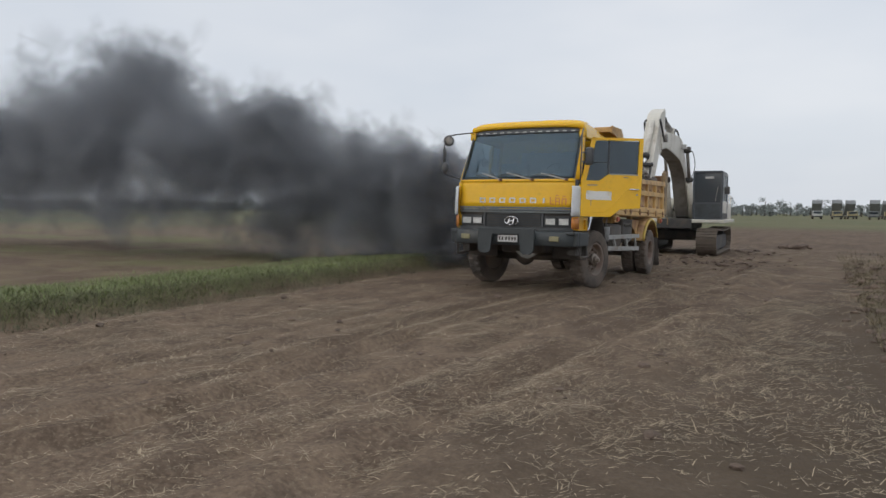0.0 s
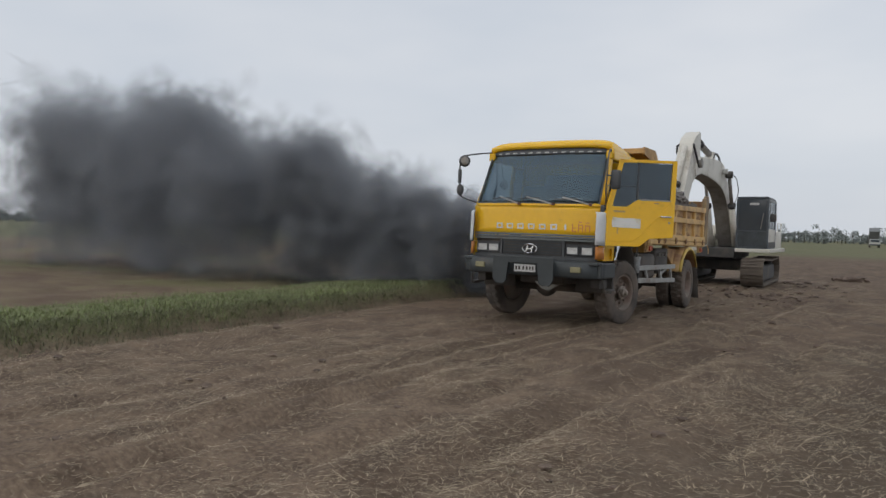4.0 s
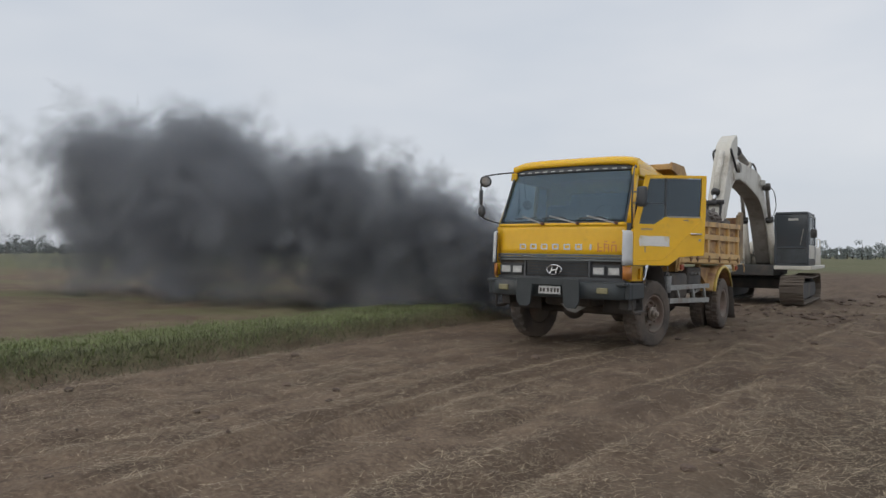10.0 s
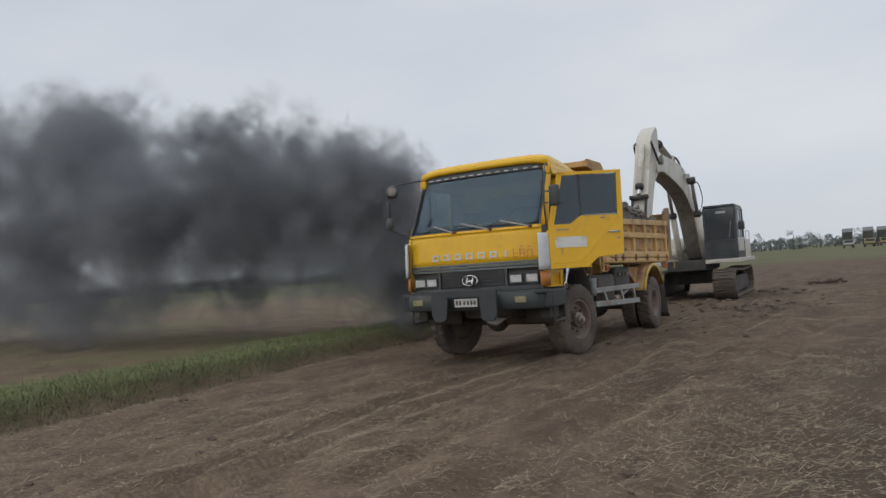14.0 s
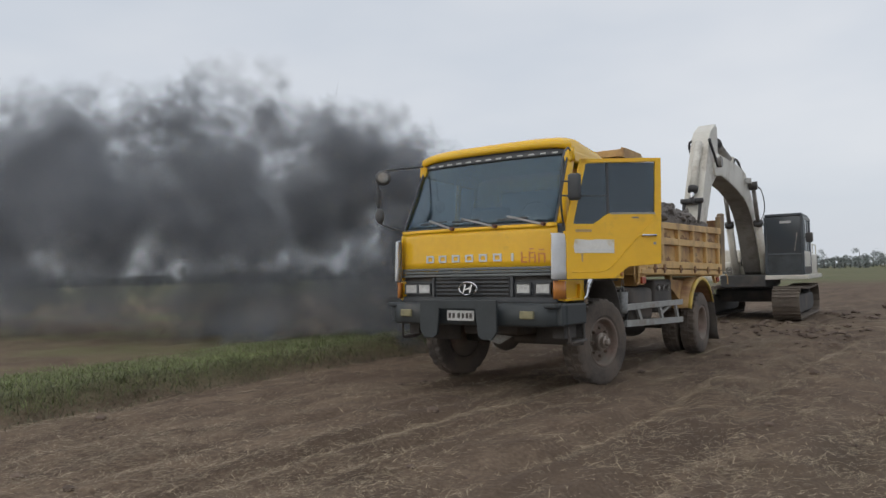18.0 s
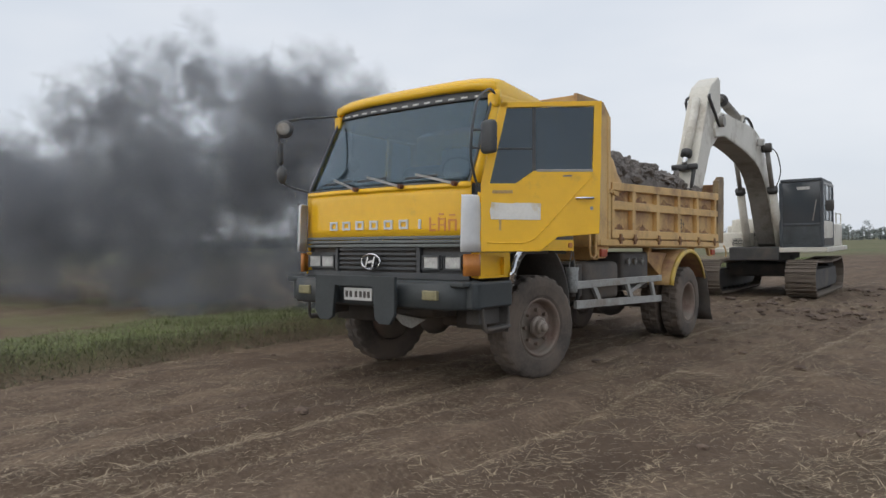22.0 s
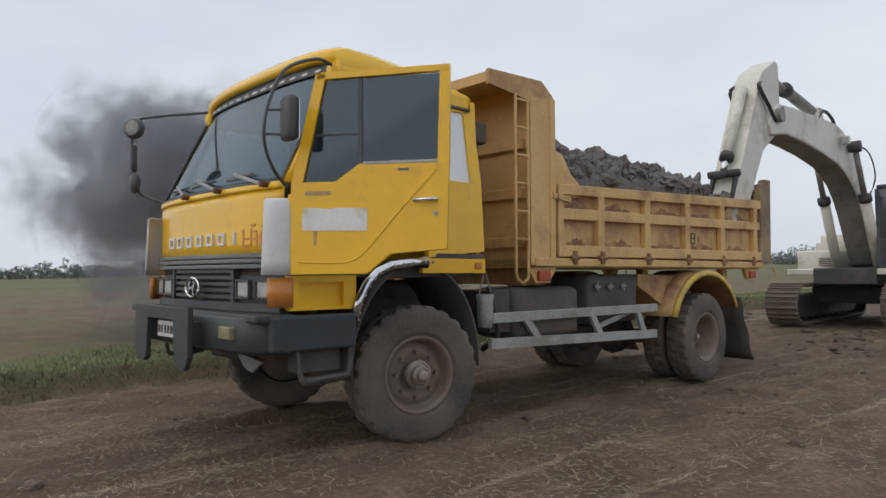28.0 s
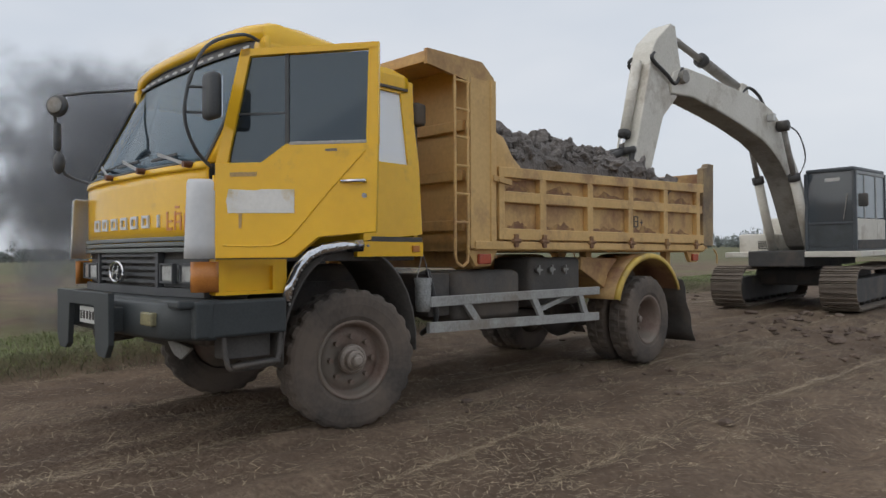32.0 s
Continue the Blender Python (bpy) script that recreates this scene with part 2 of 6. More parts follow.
FAR_PAINT = material("far_truck_paint", (0.40, 0.33, 0.17), (0.28, 0.24, 0.14), rough=0.6, scale=2, fine=12, bump=0.05)
# Dark paint of the far trucks, lifted so that it carries the haze.
HAZED_DARK = material("hazed_far_dark", (0.23, 0.24, 0.245), (0.18, 0.19, 0.195), rough=0.8, scale=2, fine=12, bump=0.05)
BUCKET_PAIL = material("zinc_pail", (0.35, 0.35, 0.34), rough=0.5, metal=0.4, scale=8, bump=0.1)
HOSE = material("rubber_hose", (0.06, 0.06, 0.06), rough=0.5, bump=0.05)


def thin(mat, cover):
    """Soft wisps: each covers most at its middle, nothing at its rim, and is torn by a fine noise."""
    t = mat.node_tree
    clear, mix = t.nodes.new("ShaderNodeBsdfTransparent"), t.nodes.new("ShaderNodeMixShader")
    where, far, fall = t.nodes.new("ShaderNodeTexCoord"), t.nodes.new("ShaderNodeVectorMath"), t.nodes.new("ShaderNodeMapRange")
    far.operation, fall.interpolation_type = "LENGTH", "SMOOTHSTEP"
    for i, v in ((1, 0.95), (2, 0.05), (3, 0.0), (4, cover)):
        fall.inputs[i].default_value = v
    torn, part_of, times = t.nodes.new("ShaderNodeTexNoise"), t.nodes.new("ShaderNodeMapRange"), t.nodes.new("ShaderNodeMath")
    torn.inputs["Scale"].default_value, torn.inputs["Detail"].default_value = 2.5, 4.0
    for i, v in ((1, 0.32), (2, 0.66), (3, 0.55), (4, 1.0)):
        part_of.inputs[i].default_value = v
    times.operation = "MULTIPLY"
    t.links.new(where.outputs["UV"], far.inputs[0])
    t.links.new(far.outputs["Value"], fall.inputs[0])
    t.links.new(where.outputs["Object"], torn.inputs["Vector"])
    t.links.new(torn.outputs["Fac"], part_of.inputs[0])
    t.links.new(fall.outputs[0], times.inputs[0])
    t.links.new(part_of.outputs[0], times.inputs[1])
    t.links.new(times.outputs[0], mix.inputs[0])
    t.links.new(clear.outputs[0], mix.inputs[1])
    body, through_it, both = t.nodes["Principled BSDF"], t.nodes.new("ShaderNodeBsdfTranslucent"), t.nodes.new("ShaderNodeMixShader")
    t.links.new(body.inputs["Base Color"].links[0].from_socket, through_it.inputs["Color"])
    t.links.new(body.outputs[0], both.inputs[1])
    t.links.new(through_it.outputs[0], both.inputs[2])
    t.links.new(both.outputs[0], mix.inputs[2])
    t.links.new(mix.outputs[0], t.nodes["Material Output"].inputs[0])


thin(SMOKE, 0.15)


# ---- mesh helpers ----
def link_mesh(name, bm, mat, smooth=False):
    me = bpy.data.meshes.new(name)
    bm.normal_update()
    bm.to_mesh(me)
    bm.free()
    me.materials.append(mat)
    if smooth:
        for p in me.polygons:
            p.use_smooth = True
    return me


def part(name, bm, mat, parent=None, label="", smooth=False):
    ob = new(name, link_mesh(name, bm, mat, smooth))
    ob.parent = parent
    if label:
        ob["label"] = label
    return ob


def thing(name, label, category, m=None, group="", kind=""):
    ob = new(name)
    ob.empty_display_size = 0.2
    if m is not None:
        ob.matrix_world = m
    return tagged(ob, label, category, group, kind)


def box(bm, x0, x1, y0, y1, z0, z1, bevel=0.0, m=None):
    made = bmesh.ops.create_cube(bm, size=1.0, matrix=Matrix.Translation(((x0 + x1) / 2, (y0 + y1) / 2, (z0 + z1) / 2)) @ Matrix.Diagonal((abs(x1 - x0), abs(y1 - y0), abs(z1 - z0), 1)))
    vs = made["verts"]
    if bevel:
        es = list({e for v in vs for e in v.link_edges})
        done = bmesh.ops.bevel(bm, geom=es, offset=bevel, segments=2, affect="EDGES", profile=0.5)
        vs = list({v for f in done["faces"] for v in f.verts} | {v for v in vs if v.is_valid})
    if m is not None:
        bmesh.ops.transform(bm, matrix=m, verts=[v for v in vs if v.is_valid])
    return bm


def boxed(*a, bevel=0.01, m=None):
    return box(bmesh.new(), *a, bevel=bevel, m=m)


def rod(bm, a, b, r, n=10, r2=None):
    """A round bar from a to b."""
    a, b = Vector(a), Vector(b)
    d = b - a
    m = Matrix.Translation((a + b) / 2) @ d.to_track_quat("Z", "Y").to_matrix().to_4x4()
    bmesh.ops.create_cone(bm, cap_ends=True, segments=n, radius1=r, radius2=r if r2 is None else r2, depth=d.length, matrix=m)
    return bm


def bar(bm, a, b, w, h, up=(0, 0, 1)):
    """A square bar from a to b, w across and h high."""
    a, b = Vector(a), Vector(b)
    d = (b - a).normalized()
    s = d.cross(Vector(up)).normalized()
    u = s.cross(d)
    vs = [bm.verts.new(p + s * i * w / 2 + u * j * h / 2) for p in (a, b) for i, j in ((-1, -1), (1, -1), (1, 1), (-1, 1))]
    for f in ((0, 1, 2, 3), (7, 6, 5, 4), (0, 4, 5, 1), (1, 5, 6, 2), (2, 6, 7, 3), (3, 7, 4, 0)):
        bm.faces.new([vs[i] for i in f])
    return bm


def tube(bm, pts, r, n=8):
    """A bent pipe through the points."""
    pts = [Vector(p) for p in pts]
    rings = []
    for i, p in enumerate(pts):
        d = (pts[min(i + 1, len(pts) - 1)] - pts[max(i - 1, 0)]).normalized()
        s = d.cross(Vector((0.31, 0.2, 0.93))).normalized()
        u = s.cross(d)
        rings.append([bm.verts.new(p + (s * math.cos(a) + u * math.sin(a)) * r) for a in (2 * math.pi * k / n for k in range(n))])
    for a, b in zip(rings, rings[1:]):
        for k in range(n):
            bm.faces.new((a[k], a[(k + 1) % n], b[(k + 1) % n], b[k]))
    bm.faces.new(rings[0][::-1])
    bm.faces.new(rings[-1])
    return bm


def curve_points(pts, n=6):
    """A smooth line through the points."""
    pts = [Vector(p) for p in pts]
    line = []
    for i in range(len(pts) - 1):
        p0, p1, p2, p3 = pts[max(i - 1, 0)], pts[i], pts[i + 1], pts[min(i + 2, len(pts) - 1)]
        for k in range(n):
            t = k / n
            line.append(0.5 * (2 * p1 + (p2 - p0) * t + (2 * p0 - 5 * p1 + 4 * p2 - p3) * t * t + (3 * p1 - p0 - 3 * p2 + p3) * t ** 3))
    return line + [pts[-1]]


def slab(bm, outline, axis, a, b, bevel=0.0):
    """A flat outline of (u, v) points extruded along axis from a to b: x takes (y, z), y takes (x, z), z takes (x, y)."""
    def at(u, v, w):
        return {"x": (w, u, v), "y": (u, w, v), "z": (u, v, w)}[axis]
    lo = [bm.verts.new(at(u, v, a)) for u, v in outline]
    hi = [bm.verts.new(at(u, v, b)) for u, v in outline]
    n = len(outline)
    fs = [bm.faces.new(lo[::-1]), bm.faces.new(hi)]
    fs += [bm.faces.new((lo[i], lo[(i + 1) % n], hi[(i + 1) % n], hi[i])) for i in range(n)]
    bmesh.ops.recalc_face_normals(bm, faces=fs)
    if bevel:
        bmesh.ops.bevel(bm, geom=list({e for f in fs for e in f.edges}), offset=bevel, segments=2, affect="EDGES", profile=0.5)
    return bm


def ring_slab(bm, outer, inner, axis, a, b):
    """A flat frame between two outlines with the same number of points."""
    def at(u, v, w):
        return {"x": (w, u, v), "y": (u, w, v), "z": (u, v, w)}[axis]
    n = len(outer)
    o0, o1, i0, i1 = ([bm.verts.new(at(u, v, w)) for u, v in pts] for pts, w in ((outer, a), (outer, b), (inner, a), (inner, b)))
    fs = []
    for k in range(n):
        j = (k + 1) % n
        fs += [bm.faces.new((o0[k], o0[j], i0[j], i0[k])), bm.faces.new((o1[j], o1[k], i1[k], i1[j])), bm.faces.new((o0[j], o0[k], o1[k], o1[j])), bm.faces.new((i0[k], i0[j], i1[j], i1[k]))]
    bmesh.ops.recalc_face_normals(bm, faces=fs)
    return bm


def sheet(bm, rows, thick=0.02):
    """A bent plate through rows of points, with thickness towards its back."""
    nu, nv = len(rows), len(rows[0])
    front = [[Vector(p) for p in r] for r in rows]
    behind = []
    for i in range(nu):
        line = []
        for j in range(nv):
            du = front[min(i + 1, nu - 1)][j] - front[max(i - 1, 0)][j]
            dv = front[i][min(j + 1, nv - 1)] - front[i][max(j - 1, 0)]
            line.append(front[i][j] - du.cross(dv).normalized() * thick)
        behind.append(line)
    f = [[bm.verts.new(p) for p in r] for r in front]
    b = [[bm.verts.new(p) for p in r] for r in behind]
    fs = []
    for i in range(nu - 1):
        for j in range(nv - 1):
            fs.append(bm.faces.new((f[i][j], f[i + 1][j], f[i + 1][j + 1], f[i][j + 1])))
            fs.append(bm.faces.new((b[i][j], b[i][j + 1], b[i + 1][j + 1], b[i + 1][j])))
    for i in range(nu - 1):
        for j in (0, nv - 1):
            fs.append(bm.faces.new((f[i][j], f[i + 1][j], b[i + 1][j], b[i][j])))
    for j in range(nv - 1):
        for i in (0, nu - 1):
            fs.append(bm.faces.new((f[i][j], f[i][j + 1], b[i][j + 1], b[i][j])))
    bmesh.ops.recalc_face_normals(bm, faces=fs)
    return bm


def lathe(bm, profile, n=40, axis="x", at=(0, 0, 0), caps=True):
    """A turned body: (r, h) pairs about the axis."""
    c = Vector(at)
    rings = []
    for r, h in profile:
        ring = []
        for k in range(n):
            a = 2 * math.pi * k / n
            p = (h, r * math.cos(a), r * math.sin(a)) if axis == "x" else (r * math.cos(a), h, r * math.sin(a)) if axis == "y" else (r * math.cos(a), r * math.sin(a), h)
            ring.append(bm.verts.new(c + Vector(p)))
        rings.append(ring)
    fs = []
    for a, b in zip(rings, rings[1:]):
        for k in range(n):
            fs.append(bm.faces.new((a[k], a[(k + 1) % n], b[(k + 1) % n], b[k])))
    if caps:
        fs += [bm.faces.new(rings[0]), bm.faces.new(rings[-1])]
    bmesh.ops.recalc_face_normals(bm, faces=fs)
    return bm


def raw_mesh(name, verts, faces, mat, kind="", parent=None):
    me = bpy.data.meshes.new(name)
    me.from_pydata(verts, [], faces)
    me.materials.append(mat)
    me.update()
    ob = new(name, me)
    ob.parent = parent
    if kind:
        ob["kind"] = kind
    return ob


def rough_ball(bm, at, r, seed, jag=0.35, sub=2, squash=(1, 1, 1)):
    made = bmesh.ops.create_icosphere(bm, subdivisions=sub, radius=r, matrix=Matrix.Translation(at))
    for v in made["verts"]:
        d = v.co - Vector(at)
        k = 1 + jag * noise.noise(d / r * 1.3 + Vector((seed * 7.1, seed * 3.3, seed))) + 0.5 * jag * noise.noise(d / r * 3.1 + Vector((seed, 9, seed * 2.7)))
        v.co = Vector(at) + Vector((d.x * squash[0], d.y * squash[1], d.z * squash[2])) * k
    return bm


# ---- ground ----
def height(x, y):
    h = -0.13 * math.exp(-(((y - 6.2) / 3.4) ** 2) - (x / 2.4) ** 2)
    h += 0.035 * noise.noise(Vector((x * 1.6 + 3, y * 0.22, 0.5))) + 0.035 * noise.noise(Vector((x * 2.3, y * 1.7, 4.0))) + 0.022 * noise.noise(Vector((x * 5.5, y * 4.2, 8.0)))
    for c, w, d in ((-0.6, 0.13, 0.05), (0.45, 0.12, 0.08), (0.95, 0.10, 0.06), (1.9, 0.13, 0.07), (2.75, 0.15, 0.08), (3.9, 0.16, 0.06)):
        off = x - c - 0.10 * (y + 4) * 0.35 - 0.12 * math.sin(y * 0.7 + c)
        h += 1.1 * d * (-math.exp(-(off / w) ** 2) + 0.6 * math.exp(-((abs(off) - 2 * w) / w) ** 2)) * (0.6 + 0.7 * noise.noise(Vector((y * 0.9, c * 5, 2))))
    if x < -2.9:
        edge = -3.15 - 0.30 * noise.noise(Vector((y * 0.5, 1, 1)))
        k = max(0.0, min(1.0, (edge - x) / 0.55))
        h += 0.26 * k * k * (3 - 2 * k) * (1 + 0.35 * noise.noise(Vector((x * 0.8, y * 0.6, 2)))) - 0.30 * max(0.0, min(1.0, (-4.6 - x) / 3.5))
    if x > 5.5 and y < 13:
        k = min(1.0, (x - 5.5) / 0.8) * min(1.0, max(0.0, (13 - y) / 4))
        h += k * (0.13 + 0.12 * noise.noise(Vector((x * 1.7, y * 1.3, 1))))
    if abs(x) > 30 or y > 40 or y < -25:
        h *= 0.3
    return h


def ground_material():
    m = material("field_soil", (0.222, 0.162, 0.114), (0.112, 0.080, 0.057), rough=0.95, scale=2.2, fine=24, bump=0.9, reach=0.05, spec=0.2)
    t = m.node_tree
    b = t.nodes["Principled BSDF"]
    near = b.inputs["Base Color"].links[0].from_socket
    where = t.nodes.new("ShaderNodeTexCoord")
    cut = t.nodes.new("ShaderNodeSeparateXYZ")
    t.links.new(where.outputs["Object"], cut.inputs[0])

    def tex(scale, stretch=(1, 1, 1), detail=6):
        mp, n = t.nodes.new("ShaderNodeMapping"), t.nodes.new("ShaderNodeTexNoise")
        mp.inputs["Scale"].default_value = stretch
        n.inputs["Scale"].default_value, n.inputs["Detail"].default_value, n.inputs["Roughness"].default_value = scale, detail, 0.65
        t.links.new(where.outputs["Object"], mp.inputs[0])
        t.links.new(mp.outputs[0], n.inputs["Vector"])
        return n.outputs["Fac"]

    def math_node(op, a, c):
        n = t.nodes.new("ShaderNodeMath")
        n.operation = op
        for i, v in enumerate((a, c)):
            if isinstance(v, (int, float)):
                n.inputs[i].default_value = v
            else:
                t.links.new(v, n.inputs[i])
        return n.outputs[0]

    def blend(fac, a, c):
        n = t.nodes.new("ShaderNodeMix")
        n.data_type = "RGBA"
        t.links.new(fac, n.inputs[0])
        for i, v in ((6, a), (7, c)):
            if isinstance(v, tuple):
                n.inputs[i].default_value = (*v, 1)
            else:
                t.links.new(v, n.inputs[i])
        return n.outputs[2]

    def step(v, lo, hi):
        n = t.nodes.new("ShaderNodeMapRange")
        n.inputs[1].default_value, n.inputs[2].default_value = lo, hi
        t.links.new(v, n.inputs[0])
        return n.outputs[0]

    wob = math_node("MULTIPLY", math_node("SUBTRACT", tex(0.35), 0.5), 5.0)
    x = math_node("ADD", cut.outputs["X"], wob)
    straw_bits = step(tex(30, (1, 1, 1), 8), 0.54, 0.70)
    col = blend(math_node("MULTIPLY", straw_bits, 0.55), near, (0.33, 0.27, 0.19))
    damp = step(tex(0.55, (1, 0.35, 1)), 0.50, 0.66)
    col = blend(math_node("MULTIPLY", damp, 0.6), col, (0.088, 0.063, 0.045))
    streak = step(tex(3.4, (1, 0.3, 1), 9), 0.50, 0.70)
    col = blend(math_node("MULTIPLY", streak, 0.5), col, (0.070, 0.050, 0.038))
    mud = math_node("MULTIPLY", step(math_node("ADD", cut.outputs["Y"], wob), -4.5, -0.5), step(tex(1.1, (1, 0.5, 1), 8), 0.36, 0.58))
    col = blend(math_node("MULTIPLY", mud, 0.5), col, (0.088, 0.062, 0.046))
    field = blend(step(tex(0.55, (1, 1.6, 1), 9), 0.38, 0.64), (0.135, 0.096, 0.070), (0.20, 0.155, 0.102))
    field = blend(step(tex(0.11, (1, 1.5, 1), 9), 0.47, 0.66), field, (0.165, 0.160, 0.080))
    col = blend(step(x, -4.3, -5.5), col, field)
    wob_small = math_node("ADD", cut.outputs["X"], math_node("MULTIPLY", wob, 0.5))
    strip = math_node("MULTIPLY", step(cut.outputs["X"], -3.2, -3.7), step(wob_small, -7.2, -5.0))
    col = blend(math_node("MULTIPLY", strip, 0.75), col, (0.135, 0.145, 0.072))
    far = math_node("SQRT", math_node("ADD", math_node("MULTIPLY", cut.outputs["X"], cut.outputs["X"]), math_node("MULTIPLY", cut.outputs["Y"], cut.outputs["Y"])), 0)
    far = math_node("ADD", far, math_node("MULTIPLY", math_node("SUBTRACT", tex(0.02), 0.5), 60.0))
    green = blend(step(tex(0.035, (1, 1, 1)), 0.4, 0.6), (0.125, 0.135, 0.072), (0.165, 0.150, 0.085))
    col = blend(step(far, 48, 75), col, green)
    side = math_node("ADD", math_node("SUBTRACT", cut.outputs["X"], math_node("MULTIPLY", cut.outputs["Y"], 0.16)), wob)
    col = blend(math_node("MULTIPLY", step(side, 3.8, 6.0), 0.85), col, (0.086, 0.066, 0.046))
    t.links.new(col, b.inputs["Base Color"])
    return m


def axis_steps(lo, hi, fine, reach):
    pts = list(np.arange(lo, hi + 1e-6, fine))
    s, a, b = fine, pts[0], pts[-1]
    left, right = [], []
    while b < reach:
        s *= 1.16
        a, b = a - s, b + s
        left.append(a)
        right.append(b)
    return left[::-1] + pts + right


def build_ground():
    xs, ys = axis_steps(-9.0, 7.5, 0.085, 3200), axis_steps(-10.0, 13.5, 0.1, 3200)
    verts = [(x, y, height(x, y)) for y in ys for x in xs]
    n = len(xs)
    faces = [(j * n + i, j * n + i + 1, (j + 1) * n + i + 1, (j + 1) * n + i) for j in range(len(ys) - 1) for i in range(n - 1)]
    ob = raw_mesh("ground", verts, faces, ground_material(), "structure")
    for p in ob.data.polygons:
        p.use_smooth = True
    tagged(ob, "bare brown harvested field soil with ruts and straw", "ground")


build_ground()


def blades(name, spots, mat, label, category, lean=0.5):
    """Grass or straw: each spot is (x, y, z, length, width, yaw, rise)."""
    verts, faces = [], []
    for x, y, z, ln, w, yaw, rise in spots:
        c, s = math.cos(yaw), math.sin(yaw)
        i = len(verts)
        flat, up = ln * math.cos(rise), ln * math.sin(rise)
        verts += [(x - s * w, y + c * w, z), (x + s * w, y - c * w, z), (x + c * flat * 0.5 + s * w * 0.8, y + s * flat * 0.5 - c * w * 0.8, z + up * 0.6), (x + c * flat * 0.5 - s * w * 0.8, y + s * flat * 0.5 + c * w * 0.8, z + up * 0.6), (x + c * flat, y + s * flat, z + up * (1 - 0.3 * lean))]
        faces += [(i, i + 1, i + 2, i + 3), (i + 3, i + 2, i + 4)]
    return tagged(raw_mesh(name, verts, faces, mat, "stuff"), label, category)


def build_straw():
    rng = random.Random(5)
    spots = []
    while len(spots) < 150000:
        x, y = rng.uniform(-3.2, 12.0), -16 + 36 * rng.random() ** 1.35
        thick = 0.06 + 1.7 * max(0.0, noise.noise(Vector((x * 0.8, y * 0.4, 3))) + 0.15) + 1.1 * max(0.0, noise.noise(Vector((x * 2.9, y * 2.1, 6))))
        thick *= max(0.0, min(1.0, (9.5 - x) / 5.5)) * max(0.0, min(1.0, (y + 16) / 5)) * max(0.0, min(1.0, (20 - y) / 6))
        if rng.random() > thick:
            continue
        ln = rng.uniform(0.02, 0.085) if rng.random() < 0.9 else rng.uniform(0.08, 0.20)
        spots.append((x, y, height(x, y) + 0.010 + rng.random() * 0.016, ln, rng.uniform(0.0016, 0.0042), rng.uniform(0, 6.283) if rng.random() < 0.6 else rng.gauss(0.4, 0.6), abs(rng.gauss(0.05, 0.14))))
    blades("straw_litter", spots, STRAW, "loose pale straw and stubble scattered over the soil", "straw")


def build_grass():
    rng = random.Random(9)
    spots, front = [], []
    while len(spots) < 190000:
        y = -14 + 60 * rng.random() ** 1.5
        edge = -3.35 - 0.30 * noise.noise(Vector((y * 0.5, 1, 1)))
        d = abs(rng.gauss(0, 2.2))
        x = edge - d
        if d > 4.2 or noise.noise(Vector((x * 0.9, y * 0.7, 7))) < -0.80 + 0.15 * d:
            continue
        tall = (0.125 if d < 1.6 else 0.09) * (0.85 + 0.6 * noise.noise(Vector((x, y * 0.7, 9))))
        spots.append((x, y, height(x, y) - 0.01, max(0.04, rng.gauss(tall, 0.04)), rng.uniform(0.0018, 0.0042), rng.uniform(0, 6.283), rng.uniform(0.15, 1.15)))
    blades("grass_strip", spots, GRASS, "low green grass growing along the field edge", "grass")
    # The bank's side: blades in the colour that carries its shade.
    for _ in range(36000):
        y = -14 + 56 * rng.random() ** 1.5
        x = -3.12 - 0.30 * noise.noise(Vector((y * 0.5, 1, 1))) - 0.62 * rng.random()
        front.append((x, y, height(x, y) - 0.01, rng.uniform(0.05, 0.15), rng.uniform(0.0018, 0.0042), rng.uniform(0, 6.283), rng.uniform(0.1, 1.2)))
    blades("bank_grass", front, SHADED_BANK_GRASS, "dull weedy grass on the bank's side, its shade put into the colour", "grass")
    spots = []
    while len(spots) < 15000:
        x, y = 5.4 + abs(rng.gauss(0, 1.8)), rng.gauss(1, 7)
        if noise.noise(Vector((x * 1.2, y * 0.8, 4))) < -0.1:
            continue
        spots.append((x, y, height(x, y) - 0.01, rng.uniform(0.05, 0.22), rng.uniform(0.003, 0.006), rng.uniform(0, 6.283), rng.uniform(0.1, 1.4)))
    for _ in range(700):
        y = -14 + 50 * rng.random() ** 1.4
        x = -3.6 - abs(rng.gauss(0, 0.5))
        spots.append((x, y, height(x, y) - 0.01, rng.uniform(0.08, 0.24), rng.uniform(0.002, 0.005), rng.uniform(0, 6.283), rng.uniform(0.3, 1.3)))
    blades("dry_weeds", spots, DRY_GRASS, "brown dry weeds along the edges of the field", "weeds")
    spots = []
    for _ in range(12000):
        x, y = -6 - 30 * rng.random() ** 1.7, rng.uniform(-14, 45)
        spots.append((x, y, height(x, y) - 0.01, rng.uniform(0.04, 0.12), rng.uniform(0.004, 0.010), rng.uniform(0, 6.283), rng.uniform(0.05, 0.4)))
    blades("field_stubble", spots, DRY_GRASS, "sparse brown stubble in the far field", "stubble")


